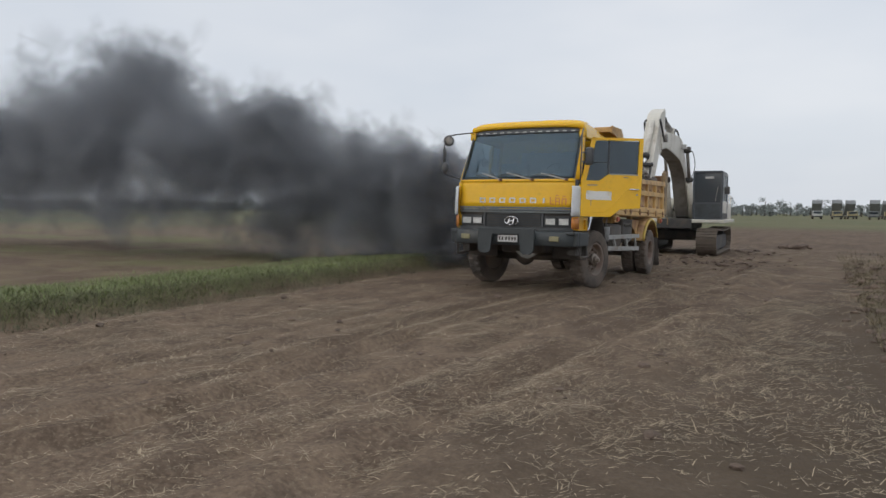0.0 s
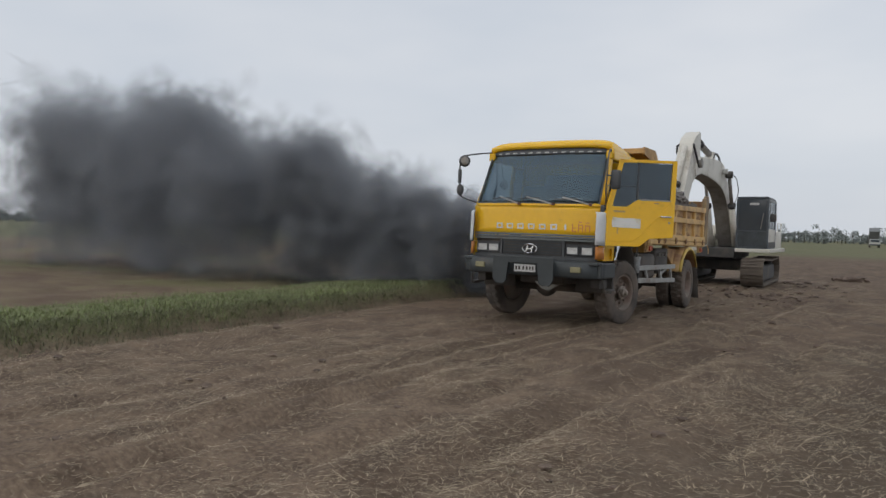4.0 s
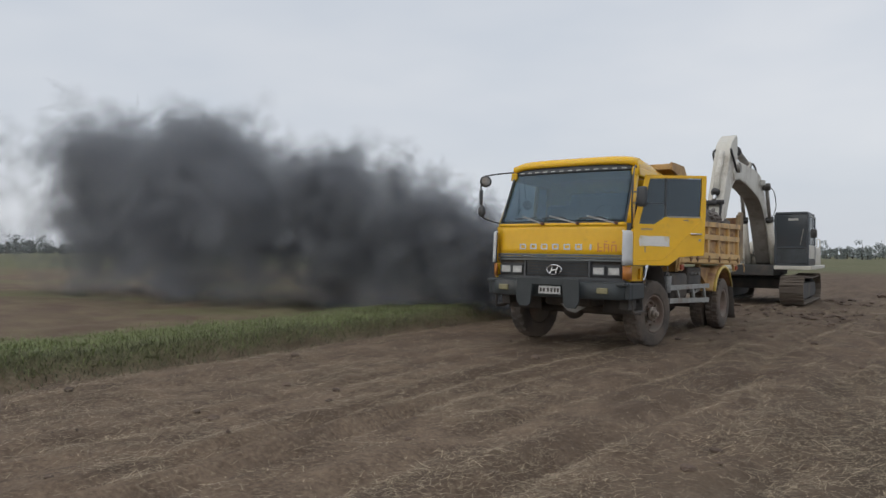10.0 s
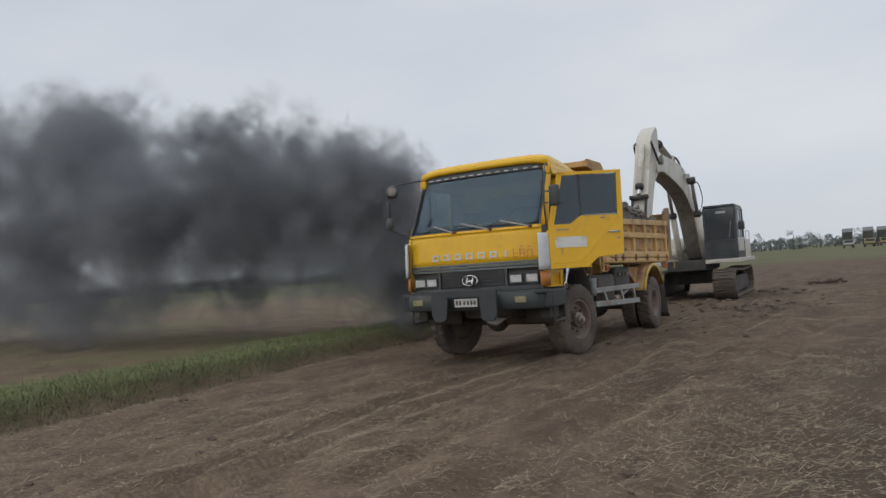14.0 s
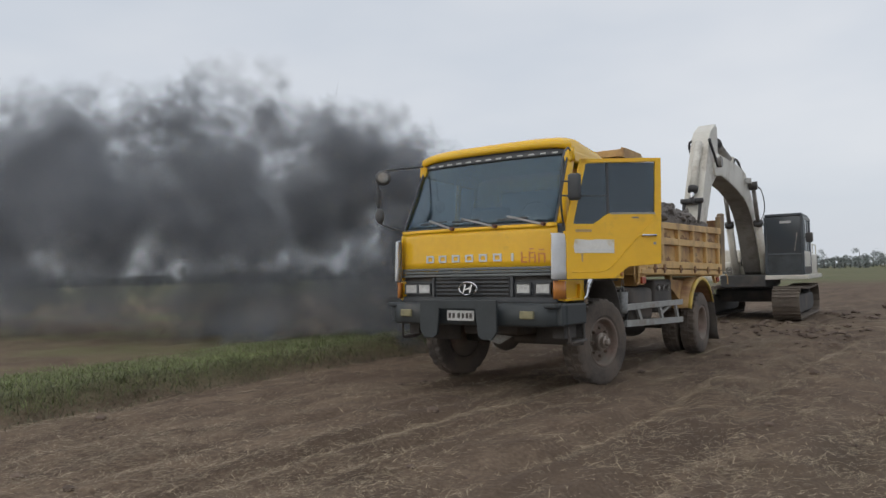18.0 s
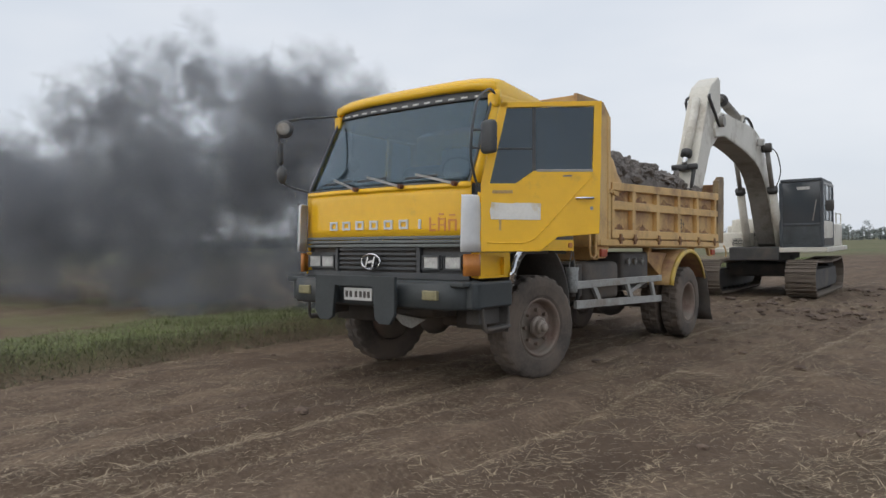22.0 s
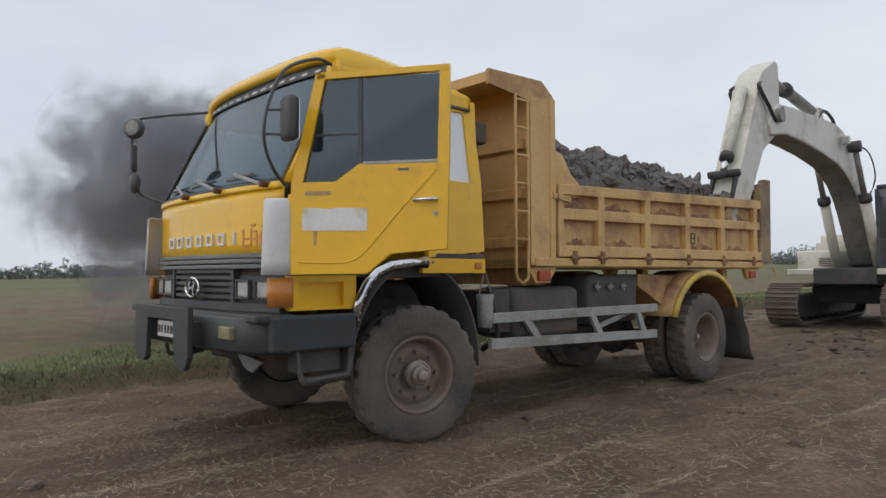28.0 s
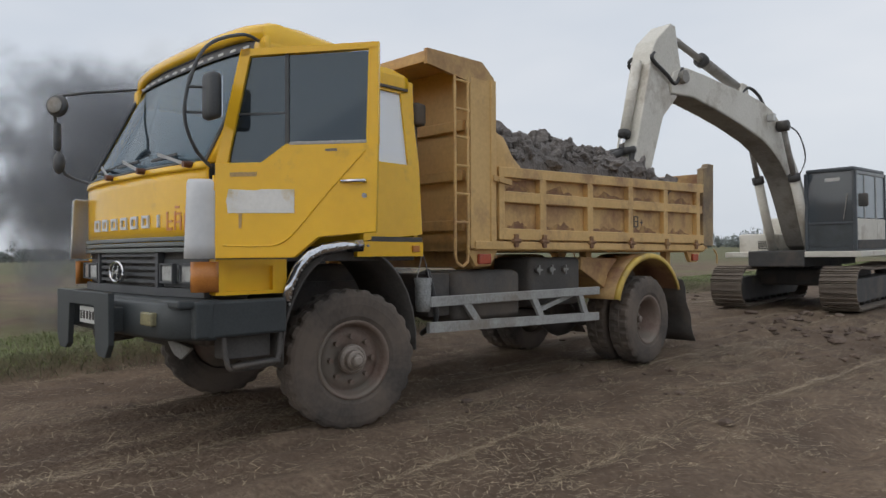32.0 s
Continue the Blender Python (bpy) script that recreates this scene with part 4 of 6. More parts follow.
def build_open_door():
    """The driver's door, swung well open about its front hinge; door space: x along it, y outwards, z up."""
    door = new("driver_door")
    door.parent = truck
    door.matrix_basis = Matrix.Translation((1.19, 0.095, 0)) @ Matrix.Rotation(radians(90 - 53.75), 4, "Z")
    door["label"] = "yellow driver's door standing open, with a peeling white sticker"
    skin = [(0.0, 1.305), (0.56, 1.31), (0.73, 1.44), (1.12, 1.47), (1.135, 2.04), (0.505, 2.04), (0.33, 1.925), (0.0, 1.925)]
    shell = part("door_skin", slab(bmesh.new(), skin, "y", -0.022, 0.028, 0.006), YELLOW, door)
    part("door_pillar", slab(bmesh.new(), [(0.0, 1.92), (0.085, 1.92), (0.25, 2.62), (0.25, 2.665), (0.185, 2.66)], "y", -0.022, 0.024), YELLOW, door)
    part("door_header", slab(bmesh.new(), [(0.19, 2.615), (1.14, 2.63), (1.142, 2.67), (0.185, 2.66)], "y", -0.022, 0.024), YELLOW, door)
    part("door_post", slab(bmesh.new(), [(1.055, 2.03), (1.136, 2.03), (1.142, 2.64), (1.075, 2.64)], "y", -0.022, 0.024), YELLOW, door)
    part("door_glass", slab(bmesh.new(), [(0.505, 2.04), (1.06, 2.045), (1.08, 2.62), (0.505, 2.615)], "y", -0.008, 0.0), DARK_GLASS, door)
    part("quarter_light", slab(bmesh.new(), [(0.08, 1.925), (0.335, 1.925), (0.502, 2.045), (0.502, 2.615), (0.245, 2.61)], "y", -0.008, 0.0), DARK_GLASS, door)
    part("window_divider", boxed(0.49, 0.52, -0.014, 0.01, 2.03, 2.62, bevel=0.004), BLACK, door)
    part("window_seal", boxed(0.53, 1.06, 0.0, 0.03, 2.03, 2.052, bevel=0.004), STEEL, door)
    part("window_bar", boxed(0.16, 0.50, -0.012, 0.004, 2.235, 2.25, bevel=0.003), BLACK, door)
    part("inner_trim", slab(bmesh.new(), [(0.04, 1.34), (0.54, 1.34), (0.72, 1.47), (1.08, 1.49), (1.08, 2.0), (0.04, 1.9)], "y", -0.05, -0.026), BLACK, door)
    part("sticker", slab(bmesh.new(), [(0.095, 1.60), (0.565, 1.595), (0.565, 1.745), (0.33, 1.75), (0.30, 1.742), (0.10, 1.755), (0.085, 1.68)], "y", 0.031, 0.0335), WHITE, door, "worn white sticker with torn edges")
    part("sticker_tail", slab(bmesh.new(), [(0.175, 1.50), (0.192, 1.50), (0.195, 1.598), (0.172, 1.598)], "y", 0.031, 0.0335), material("faded_sticker", (0.62, 0.40, 0.16), rough=0.6, bump=0.02), door)
    part("faded_badge", boxed(0.11, 0.30, 0.0305, 0.0325, 1.835, 1.862, bevel=0), bpy.data.materials["faded_sticker"], door)
    cr = bmesh.new()
    tube(cr, curve_points([(1.05, 0.029, 1.985), (0.80, 0.029, 1.73), (0.58, 0.029, 1.49), (0.46, 0.029, 1.40), (0.30, 0.029, 1.385), (0.06, 0.029, 1.39)], 4), 0.006, 6)
    part("pressed_crease", cr, YELLOW, door, "", True)
    hd = bmesh.new()
    rod(hd, (0.90, 0.06, 1.79), (1.06, 0.06, 1.79), 0.013)
    for x in (0.905, 1.05):
        rod(hd, (x, 0.028, 1.79), (x, 0.06, 1.79), 0.014)
    part("door_handle", hd, CHROME, door, "chrome pull handle", True)
    lk = bmesh.new()
    rod(lk, (1.045, 0.026, 1.70), (1.045, 0.04, 1.70), 0.016)
    part("door_lock", lk, STEEL, door)
    sc = bmesh.new()
    box(sc, 0.78, 0.86, 0.0305, 0.033, 1.985, 2.0)
    part("rust_scar", sc, RIM, door)
    for z in (1.45, 1.8):
        hg = bmesh.new()
        rod(hg, (-0.01, 0.0, z - 0.05), (-0.01, 0.0, z + 0.05), 0.02)
        part("hinge", hg, YELLOW, door)
    for o in door.children_recursive:
        o.data.transform(Matrix.Diagonal((0.955, -1, 1, 1)))
        o.data.flip_normals()


build_open_door()


def build_mirrors():
    bm = bmesh.new()
    tube(bm, curve_points([(1.10, 0.46, 2.83), (1.14, 0.30, 2.83), (1.21, 0.02, 2.68), (1.25, -0.12, 2.42), (1.25, -0.15, 2.18), (1.23, -0.07, 2.0), (1.18, 0.06, 1.90)], 6), 0.012, 6)
    arm = part("mirror_arm", bm, BLACK, truck, "bent black mirror arm", True)
    part("mirror", boxed(1.285, 1.435, -0.07, 0.01, 2.17, 2.47, bevel=0.035), BLACK, arm, "black driver's mirror housing", True)
    gl = part("mirror_glass", boxed(1.30, 1.42, 0.008, 0.014, 2.19, 2.45, bevel=0), CHROME, arm)
    for z in (2.22, 2.38):
        part("mirror_stay", rod(bmesh.new(), (1.25, -0.14, z), (1.33, -0.04, z), 0.009, 6), BLACK, arm)
    bm = bmesh.new()
    tube(bm, curve_points([(-1.07, 0.48, 2.86), (-1.13, 0.36, 2.84), (-1.25, 0.0, 2.77), (-1.34, -0.12, 2.70), (-1.38, -0.10, 2.38), (-1.38, -0.05, 2.10), (-1.34, 0.02, 2.03), (-1.14, 0.14, 1.96)], 6), 0.013, 6)
    arm = part("mirror_arm", bm, BLACK, truck, "black looped mirror arm", True)
    bm = bmesh.new()
    lathe(bm, [(0.0, -0.04), (0.085, -0.03), (0.10, 0.0), (0.095, 0.015), (0.0, 0.018)], 20, "y")
    bm.transform(Matrix.Translation((-1.27, -0.13, 2.65)) @ Matrix.Rotation(radians(38), 4, "Z"))
    disc = part("round_mirror", bm, BLACK, arm, "", True)
    round_face = lathe(bmesh.new(), [(0.0, -0.046), (0.064, -0.043), (0.07, -0.036), (0.0, -0.03)], 20, "y")
    round_face.transform(Matrix.Translation((-1.27, -0.13, 2.65)) @ Matrix.Rotation(radians(38), 4, "Z"))
    part("mirror_face", round_face, GREY_RAIL, disc, "pale round mirror back", True)
    part("mirror", boxed(-1.40, -1.345, -0.13, -0.07, 2.27, 2.52, bevel=0.02), BLACK, arm, "narrow black side mirror", True)
    bm = bmesh.new()
    rough_ball(bm, (-1.36, -0.09, 2.16), 0.085, 1, 0.05, 2, (0.8, 0.6, 1.2))
    part("lower_mirror", bm, BLACK, arm, "", True)
    # small fan hung inside the windscreen
    bm = bmesh.new()
    tube(bm, curve_points([(-0.96, 0.64, 2.78), (-0.91, 0.57, 2.60), (-0.85, 0.51, 2.44), (-0.82, 0.50, 2.34)], 5), 0.011, 6)
    arm = part("fan_arm", bm, BLACK, truck, "", True)
    bm = bmesh.new()
    rough_ball(bm, (-0.81, 0.49, 2.29), 0.09, 2, 0.03, 2, (1, 0.6, 1))
    part("fan_housing", bm, BLACK, arm, "round black fan behind the windscreen", True)

build_mirrors()


def build_bumper():
    rows = []
    for i in range(25):
        x = -1.22 + 2.44 * i / 24
        k = abs(x) / 1.22
        y = -0.235 + 0.09 * k ** 2 + 0.20 * max(0, k - 0.86) / 0.14
        rows.append([(x, y + 0.02, 0.775), (x, y, 0.80), (x, y - 0.005, 0.90), (x, y, 1.005), (x, y + 0.025, 1.03)])
    bump = part("bumper", sheet(bmesh.new(), rows, 0.06), BUMPER, truck, "dark grey steel bumper", True)
    part("bumper_shelf", boxed(-1.18, 1.18, -0.16, 0.12, 0.985, 1.04, bevel=0.015), BUMPER, bump)
    for s in (-1, 1):
        part("bumper_end", boxed(min(s * 1.13, s * 1.205), max(s * 1.13, s * 1.205), -0.06, 0.62, 0.785, 1.03, bevel=0.02), BUMPER, bump)
        y = -0.235 + 0.09 * (0.84 / 1.22) ** 2
        part("fog_lamp", boxed(s * 0.84 - 0.085, s * 0.84 + 0.085, y - 0.035, y + 0.03, 0.865, 0.955, bevel=0.012), FOG, bump, "rectangular yellowed fog lamp")
        st = bmesh.new()
        tube(st, curve_points([(s * 1.17, 0.15, 0.80), (s * 1.19, 0.17, 0.60), (s * 1.19, 0.25, 0.565), (s * 1.19, 0.48, 0.575), (s * 1.19, 0.56, 0.63), (s * 1.17, 0.58, 0.80)], 4), 0.018, 8)
        bar(st, (s * 1.19, 0.2, 0.585), (s * 1.19, 0.54, 0.60), 0.10, 0.025)
        part("cab_step", st, CHASSIS, truck, "bent steel cab step", True)
        part("step_back", boxed(min(s * 0.95, s * 1.10), max(s * 0.95, s * 1.10), 0.2, 0.55, 0.62, 0.80), CHASSIS, truck)
    # the heavy U-shaped plate round the number plate
    for s in (-1, 1):
        pl = slab(bmesh.new(), [(s * 0.53, 1.075), (s * 0.25, 1.075), (s * 0.25, 0.98), (s * 0.285, 0.67), (s * 0.34, 0.63), (s * 0.47, 0.63), (s * 0.53, 0.72)], "y", -0.345, -0.305, 0.006)
        part("tow_plate", pl, BUMPER, bump, "dark steel plate welded to the bumper")
        part("tow_bracket", boxed(s * 0.39 - 0.08, s * 0.39 + 0.08, -0.31, -0.1, 0.80, 0.97), BUMPER, bump)
    part("tow_plate_top", boxed(-0.27, 0.27, -0.345, -0.305, 0.975, 1.075, bevel=0.006), BUMPER, bump)
    num = part("number_plate", boxed(-0.165, 0.205, -0.30, -0.285, 0.835, 0.955, bevel=0.004), PLATE_WHITE, bump, "small white number plate")
    for x in (-0.125, -0.07, 0.0, 0.06, 0.115, 0.165):
        part("plate_bar", boxed(x - 0.016, x + 0.016, -0.3045, -0.299, 0.865, 0.925, bevel=0), CHASSIS, num)
    ax = bmesh.new()
    rod(ax, (-0.85, 1.255, 0.53), (0.85, 1.255, 0.53), 0.075, 12)
    rough_ball(ax, (-0.25, 1.255, 0.53), 0.19, 3, 0.08, 2)
    part("front_axle", ax, CHASSIS, truck, "", True)
    # Patch added in place of the pale ground that shows between the parts.
    gd = bmesh.new()
    slab(gd, [(-0.08, 0.66), (0.36, 0.62), (0.18, 0.52), (0.05, 0.55)], "y", 0.32, 0.34)
    part("skid_plate", gd, GREY_RAIL, truck, "added pale patch standing in for the ground seen under the front")


build_bumper()


# ---- wheels ----
def tyre_mesh(r=0.545, w=0.29, n=120):
    """One worn tyre: shallow blocks alternate round the tread."""
    bm = bmesh.new()
    h = w / 2
    prof = [(0.292, -0.82, 0), (0.34, -0.98, 0), (0.43, -1.0, 0), (0.49, -0.95, 0.0), (0.52, -0.88, 0.006), (r, -0.74, 0.018), (r, -0.30, 0.018), (r - 0.012, -0.14, 0), (r, -0.10, 0.008), (r, 0.10, 0.008), (r - 0.012, 0.14, 0), (r, 0.30, 0.018), (r, 0.74, 0.018), (0.52, 0.88, 0.006), (0.49, 0.95, 0.0), (0.43, 1.0, 0), (0.34, 0.98, 0), (0.292, 0.82, 0)]
    rings = []
    for rr, k, cut in prof:
        ring = []
        for i in range(n):
            a = 2 * math.pi * i / n
            q = rr - (cut if (i + (2 if k > 0 else 0)) % 5 < 2 else 0) + 0.004 * noise.noise(Vector((math.cos(a) * 3, math.sin(a) * 3, k)))
            ring.append(bm.verts.new((k * h, q * math.cos(a), q * math.sin(a))))
        rings.append(ring)
    for a, b in zip(rings, rings[1:]):
        for i in range(n):
            bm.faces.new((a[i], a[(i + 1) % n], b[(i + 1) % n], b[i]))
    bmesh.ops.recalc_face_normals(bm, faces=bm.faces[:])
    return link_mesh("tyre", bm, RUBBER, False)


def rim_mesh(deep):
    bm = bmesh.new()
    if deep:
        lathe(bm, [(0.0, -0.10), (0.13, -0.10), (0.19, -0.13), (0.235, -0.10), (0.245, 0.09), (0.282, 0.125), (0.305, 0.135), (0.312, 0.11), (0.275, 0.07), (0.275, -0.13), (0.0, -0.14)], 40)
    else:
        lathe(bm, [(0.0, 0.03), (0.12, 0.03), (0.17, 0.055), (0.235, 0.045), (0.258, 0.015), (0.266, 0.09), (0.280, 0.125), (0.305, 0.138), (0.312, 0.11), (0.275, 0.07), (0.275, -0.13), (0.0, -0.14)], 40)
    return link_mesh("rim", bm, RIM, True)


def hub_mesh(out):
    bm = bmesh.new()
    lathe(bm, [(0.118, 0.0), (0.112, 0.03), (0.095, 0.036), (0.090, 0.030), (0.078, 0.034), (0.074, 0.075), (0.060, 0.084), (0.054, 0.078), (0.046, 0.082), (0.042, 0.115), (0.026, 0.125), (0.0, 0.126)], 24, "x", (out, 0, 0))
    return link_mesh("hub", bm, HUB, False)


def nut_mesh():
    bm = bmesh.new()
    rod(bm, (0, 0, 0), (0.045, 0, 0), 0.02, 6)
    return link_mesh("wheel_nut", bm, RIM)


TYRE, RIM_FRONT, RIM_REAR, HUB_FRONT, HUB_REAR, NUT = tyre_mesh(), rim_mesh(False), rim_mesh(True), hub_mesh(0.085), hub_mesh(-0.10), nut_mesh()


def wheel(x, y, z, side, deep, turn=0.0):
    w = new("wheel")
    w.parent = truck
    w.matrix_basis = Matrix.Translation((x, y, z)) @ Matrix.Rotation(0 if side > 0 else math.pi, 4, "Z") @ Matrix.Rotation(radians(turn), 4, "Z")
    w["label"] = "muddy truck wheel with a worn tyre and rusty rim"
    for nm, me in (("tyre", TYRE), ("rim", RIM_REAR if deep else RIM_FRONT), ("hub", HUB_REAR if deep else HUB_FRONT)):
        new(nm, me).parent = w
    for k in range(8):
        a = 2 * math.pi * k / 8
        n = new("wheel_nut", NUT)
        n.parent = w
        n.matrix_basis = Matrix.Translation((-0.10 if deep else 0.05, 0.178 * math.cos(a), 0.178 * math.sin(a)))


wheel(1.03, 1.28, 0.515, 1, False, -12)
wheel(-1.03, 1.28, 0.515, -1, False, -12)
for s in (-1, 1):
    wheel(s * 1.07, 5.86, 0.515, s, True)
    wheel(s * 0.75, 5.86, 0.515, s, True)


# ---- chassis ----
def build_chassis():
    for s in (-1, 1):
        part("chassis_rail", boxed(s * 0.42 - 0.045, s * 0.42 + 0.045, 0.1, 7.5, 0.86, 1.10, bevel=0.01), CHASSIS, truck)
        # side guard
        x = s * 1.15
        part("guard_rail", boxed(x - 0.02, x + 0.02, 2.08, 4.78, 0.875, 0.965, bevel=0.008), GREY_RAIL, truck, "grey painted side guard rail")
        low = bmesh.new()
        bar(low, (x, 2.06, 0.70), (x, 4.76, 0.63), 0.04, 0.09)
        part("guard_rail", low, GREY_RAIL, truck)
        for a, b in (((2.50, 0.93), (2.72, 0.69)), ((3.52, 0.93), (3.70, 0.67)), ((4.36, 0.95), (4.52, 0.64))):
            st = bmesh.new()
            bar(st, (x, a[0], a[1]), (x, b[0], b[1]), 0.035, 0.075)
            part("guard_strut", st, GREY_RAIL, truck)
        st = bmesh.new()
        bar(st, (x - s * 0.05, 3.72, 0.76), (x - s * 0.05, 4.35, 0.90), 0.03, 0.05)
        part("guard_strut", st, GREY_RAIL, truck)
        # rear mudguard: a dull plate with a yellow lip
        plate, lip = [], []
        for i in range(17):
            a = radians(166 - 146 * i / 16)
            y, z = 5.91 + 0.84 * math.cos(a), 0.63 + 0.70 * math.sin(a)
            iy, iz = 5.91 + 0.785 * math.cos(a), 0.63 + 0.645 * math.sin(a)
            plate.append([(s * 0.62, y, z), (s * 0.9, y, z), (s * 1.165, y, z)])
            lip.append([(s * 1.165, y, z + 0.004), (s * 1.20, y, z + 0.002), (s * 1.208, (y + iy) / 2, (z + iz) / 2), (s * 1.202, iy, iz)])
        guard = part("mudguard", sheet(bmesh.new(), plate if s > 0 else plate[::-1], 0.015), OCHRE_WORN, truck, "dull ochre rear mudguard", True)
        part("mudguard_lip", sheet(bmesh.new(), lip if s > 0 else lip[::-1], 0.012), OCHRE_LIP, guard, "yellow mudguard lip", True)
        part("mudguard_shelf", slab(bmesh.new(), [(4.62, 1.16), (5.13, 0.93), (5.20, 1.10), (5.42, 1.28), (4.62, 1.30)], "x", s * 0.66, s * 1.02, 0.01), OCHRE_WORN, guard)
        fl = bmesh.new()
        rows = [[(s * xx, 6.88 + 0.03 * math.sin(i * 1.7) + 0.045 * i, 0.98 - 0.108 * i) for xx in (0.62, 0.8, 1.0, 1.16)] for i in range(9)]
        part("mud_flap", sheet(fl, rows, 0.015), CHASSIS, truck, "black rubber mud flap", True)
    part("battery_box", boxed(0.62, 1.06, 2.15, 2.42, 0.78, 1.16), CHASSIS, truck)
    tank = part("fuel_tank", boxed(0.55, 1.10, 2.45, 3.42, 0.70, 1.18, bevel=0.07), CHASSIS, truck, "black fuel tank", True)
    rs = part("air_tank", boxed(0.55, 1.06, 3.62, 4.55, 0.78, 1.30, bevel=0.05), CHASSIS, truck, "black box tank", True)
    for y in (3.72, 3.95, 4.2):
        vv = bmesh.new()
        rod(vv, (1.05, y, 1.17), (1.10, y, 1.17), 0.035, 10)
        bar(vv, (1.10, y - 0.05, 1.17), (1.10, y + 0.05, 1.17), 0.02, 0.02)
        bar(vv, (1.10, y, 1.12), (1.10, y, 1.22), 0.02, 0.02, (0, 1, 0))
        part("valve", vv, STEEL, rs, "small bright valve tap")
    tube_bm = tube(bmesh.new(), curve_points([(1.08, 2.12, 1.2), (1.12, 2.16, 0.95), (1.1, 2.2, 0.75), (0.9, 2.22, 0.62)], 5), 0.025, 8)
    part("hose", tube_bm, HOSE, truck, "", True)
    tx = bmesh.new()
    rod(tx, (-0.85, 5.62, 0.5), (0.85, 5.62, 0.5), 0.09, 12)
    rough_ball(tx, (0, 5.62, 0.5), 0.26, 5, 0.05, 2)
    rod(tx, (0, 2.4, 0.75), (0, 5.5, 0.55), 0.05, 10)
    part("rear_axle", tx, CHASSIS, truck, "", True)
    eng = bmesh.new()
    box(eng, -0.4, 0.4, 0.4, 1.9, 0.62, 1.25, 0.05)
    part("engine", eng, CHASSIS, truck)
    part("air_filter", boxed(0.76, 0.98, 2.08, 2.22, 2.48, 2.68, bevel=0.03), CHASSIS, truck, "dark air filter box behind the cab", True)
    part("air_filter_post", boxed(0.84, 0.90, 2.12, 2.18, 1.35, 2.49, bevel=0.01), CHASSIS, truck)
    # zinc pail hung behind the cab
    pl = bmesh.new()
    lathe(pl, [(0.0, 0.0), (0.055, 0.0), (0.06, 0.01), (0.072, 0.10), (0.066, 0.11), (0.074, 0.20), (0.068, 0.21), (0.08, 0.29), (0.072, 0.29), (0.052, 0.02), (0.0, 0.02)], 20, "z", (1.13, 2.02, 0.84))
    pail = part("pail", pl, BUCKET_PAIL, truck, "small zinc pail hanging behind the cab", True)
    hn = tube(bmesh.new(), curve_points([(1.13, 1.945, 1.12), (1.14, 1.98, 1.26), (1.15, 1.99, 1.33), (1.14, 2.04, 1.26), (1.13, 2.095, 1.12)], 4), 0.006, 5)
    part("pail_handle", hn, STEEL, pail)
    ex = tube(bmesh.new(), curve_points([(-0.5, 2.3, 0.7), (-0.8, 2.4, 0.62), (-1.15, 2.5, 0.60)], 4), 0.06, 10)
    part("exhaust_pipe", ex, CHASSIS, truck, "", True)


build_chassis()


# ---- the tipping body ----
def rail_z(y):
    return 2.165 + (y - 2.9) * 0.033


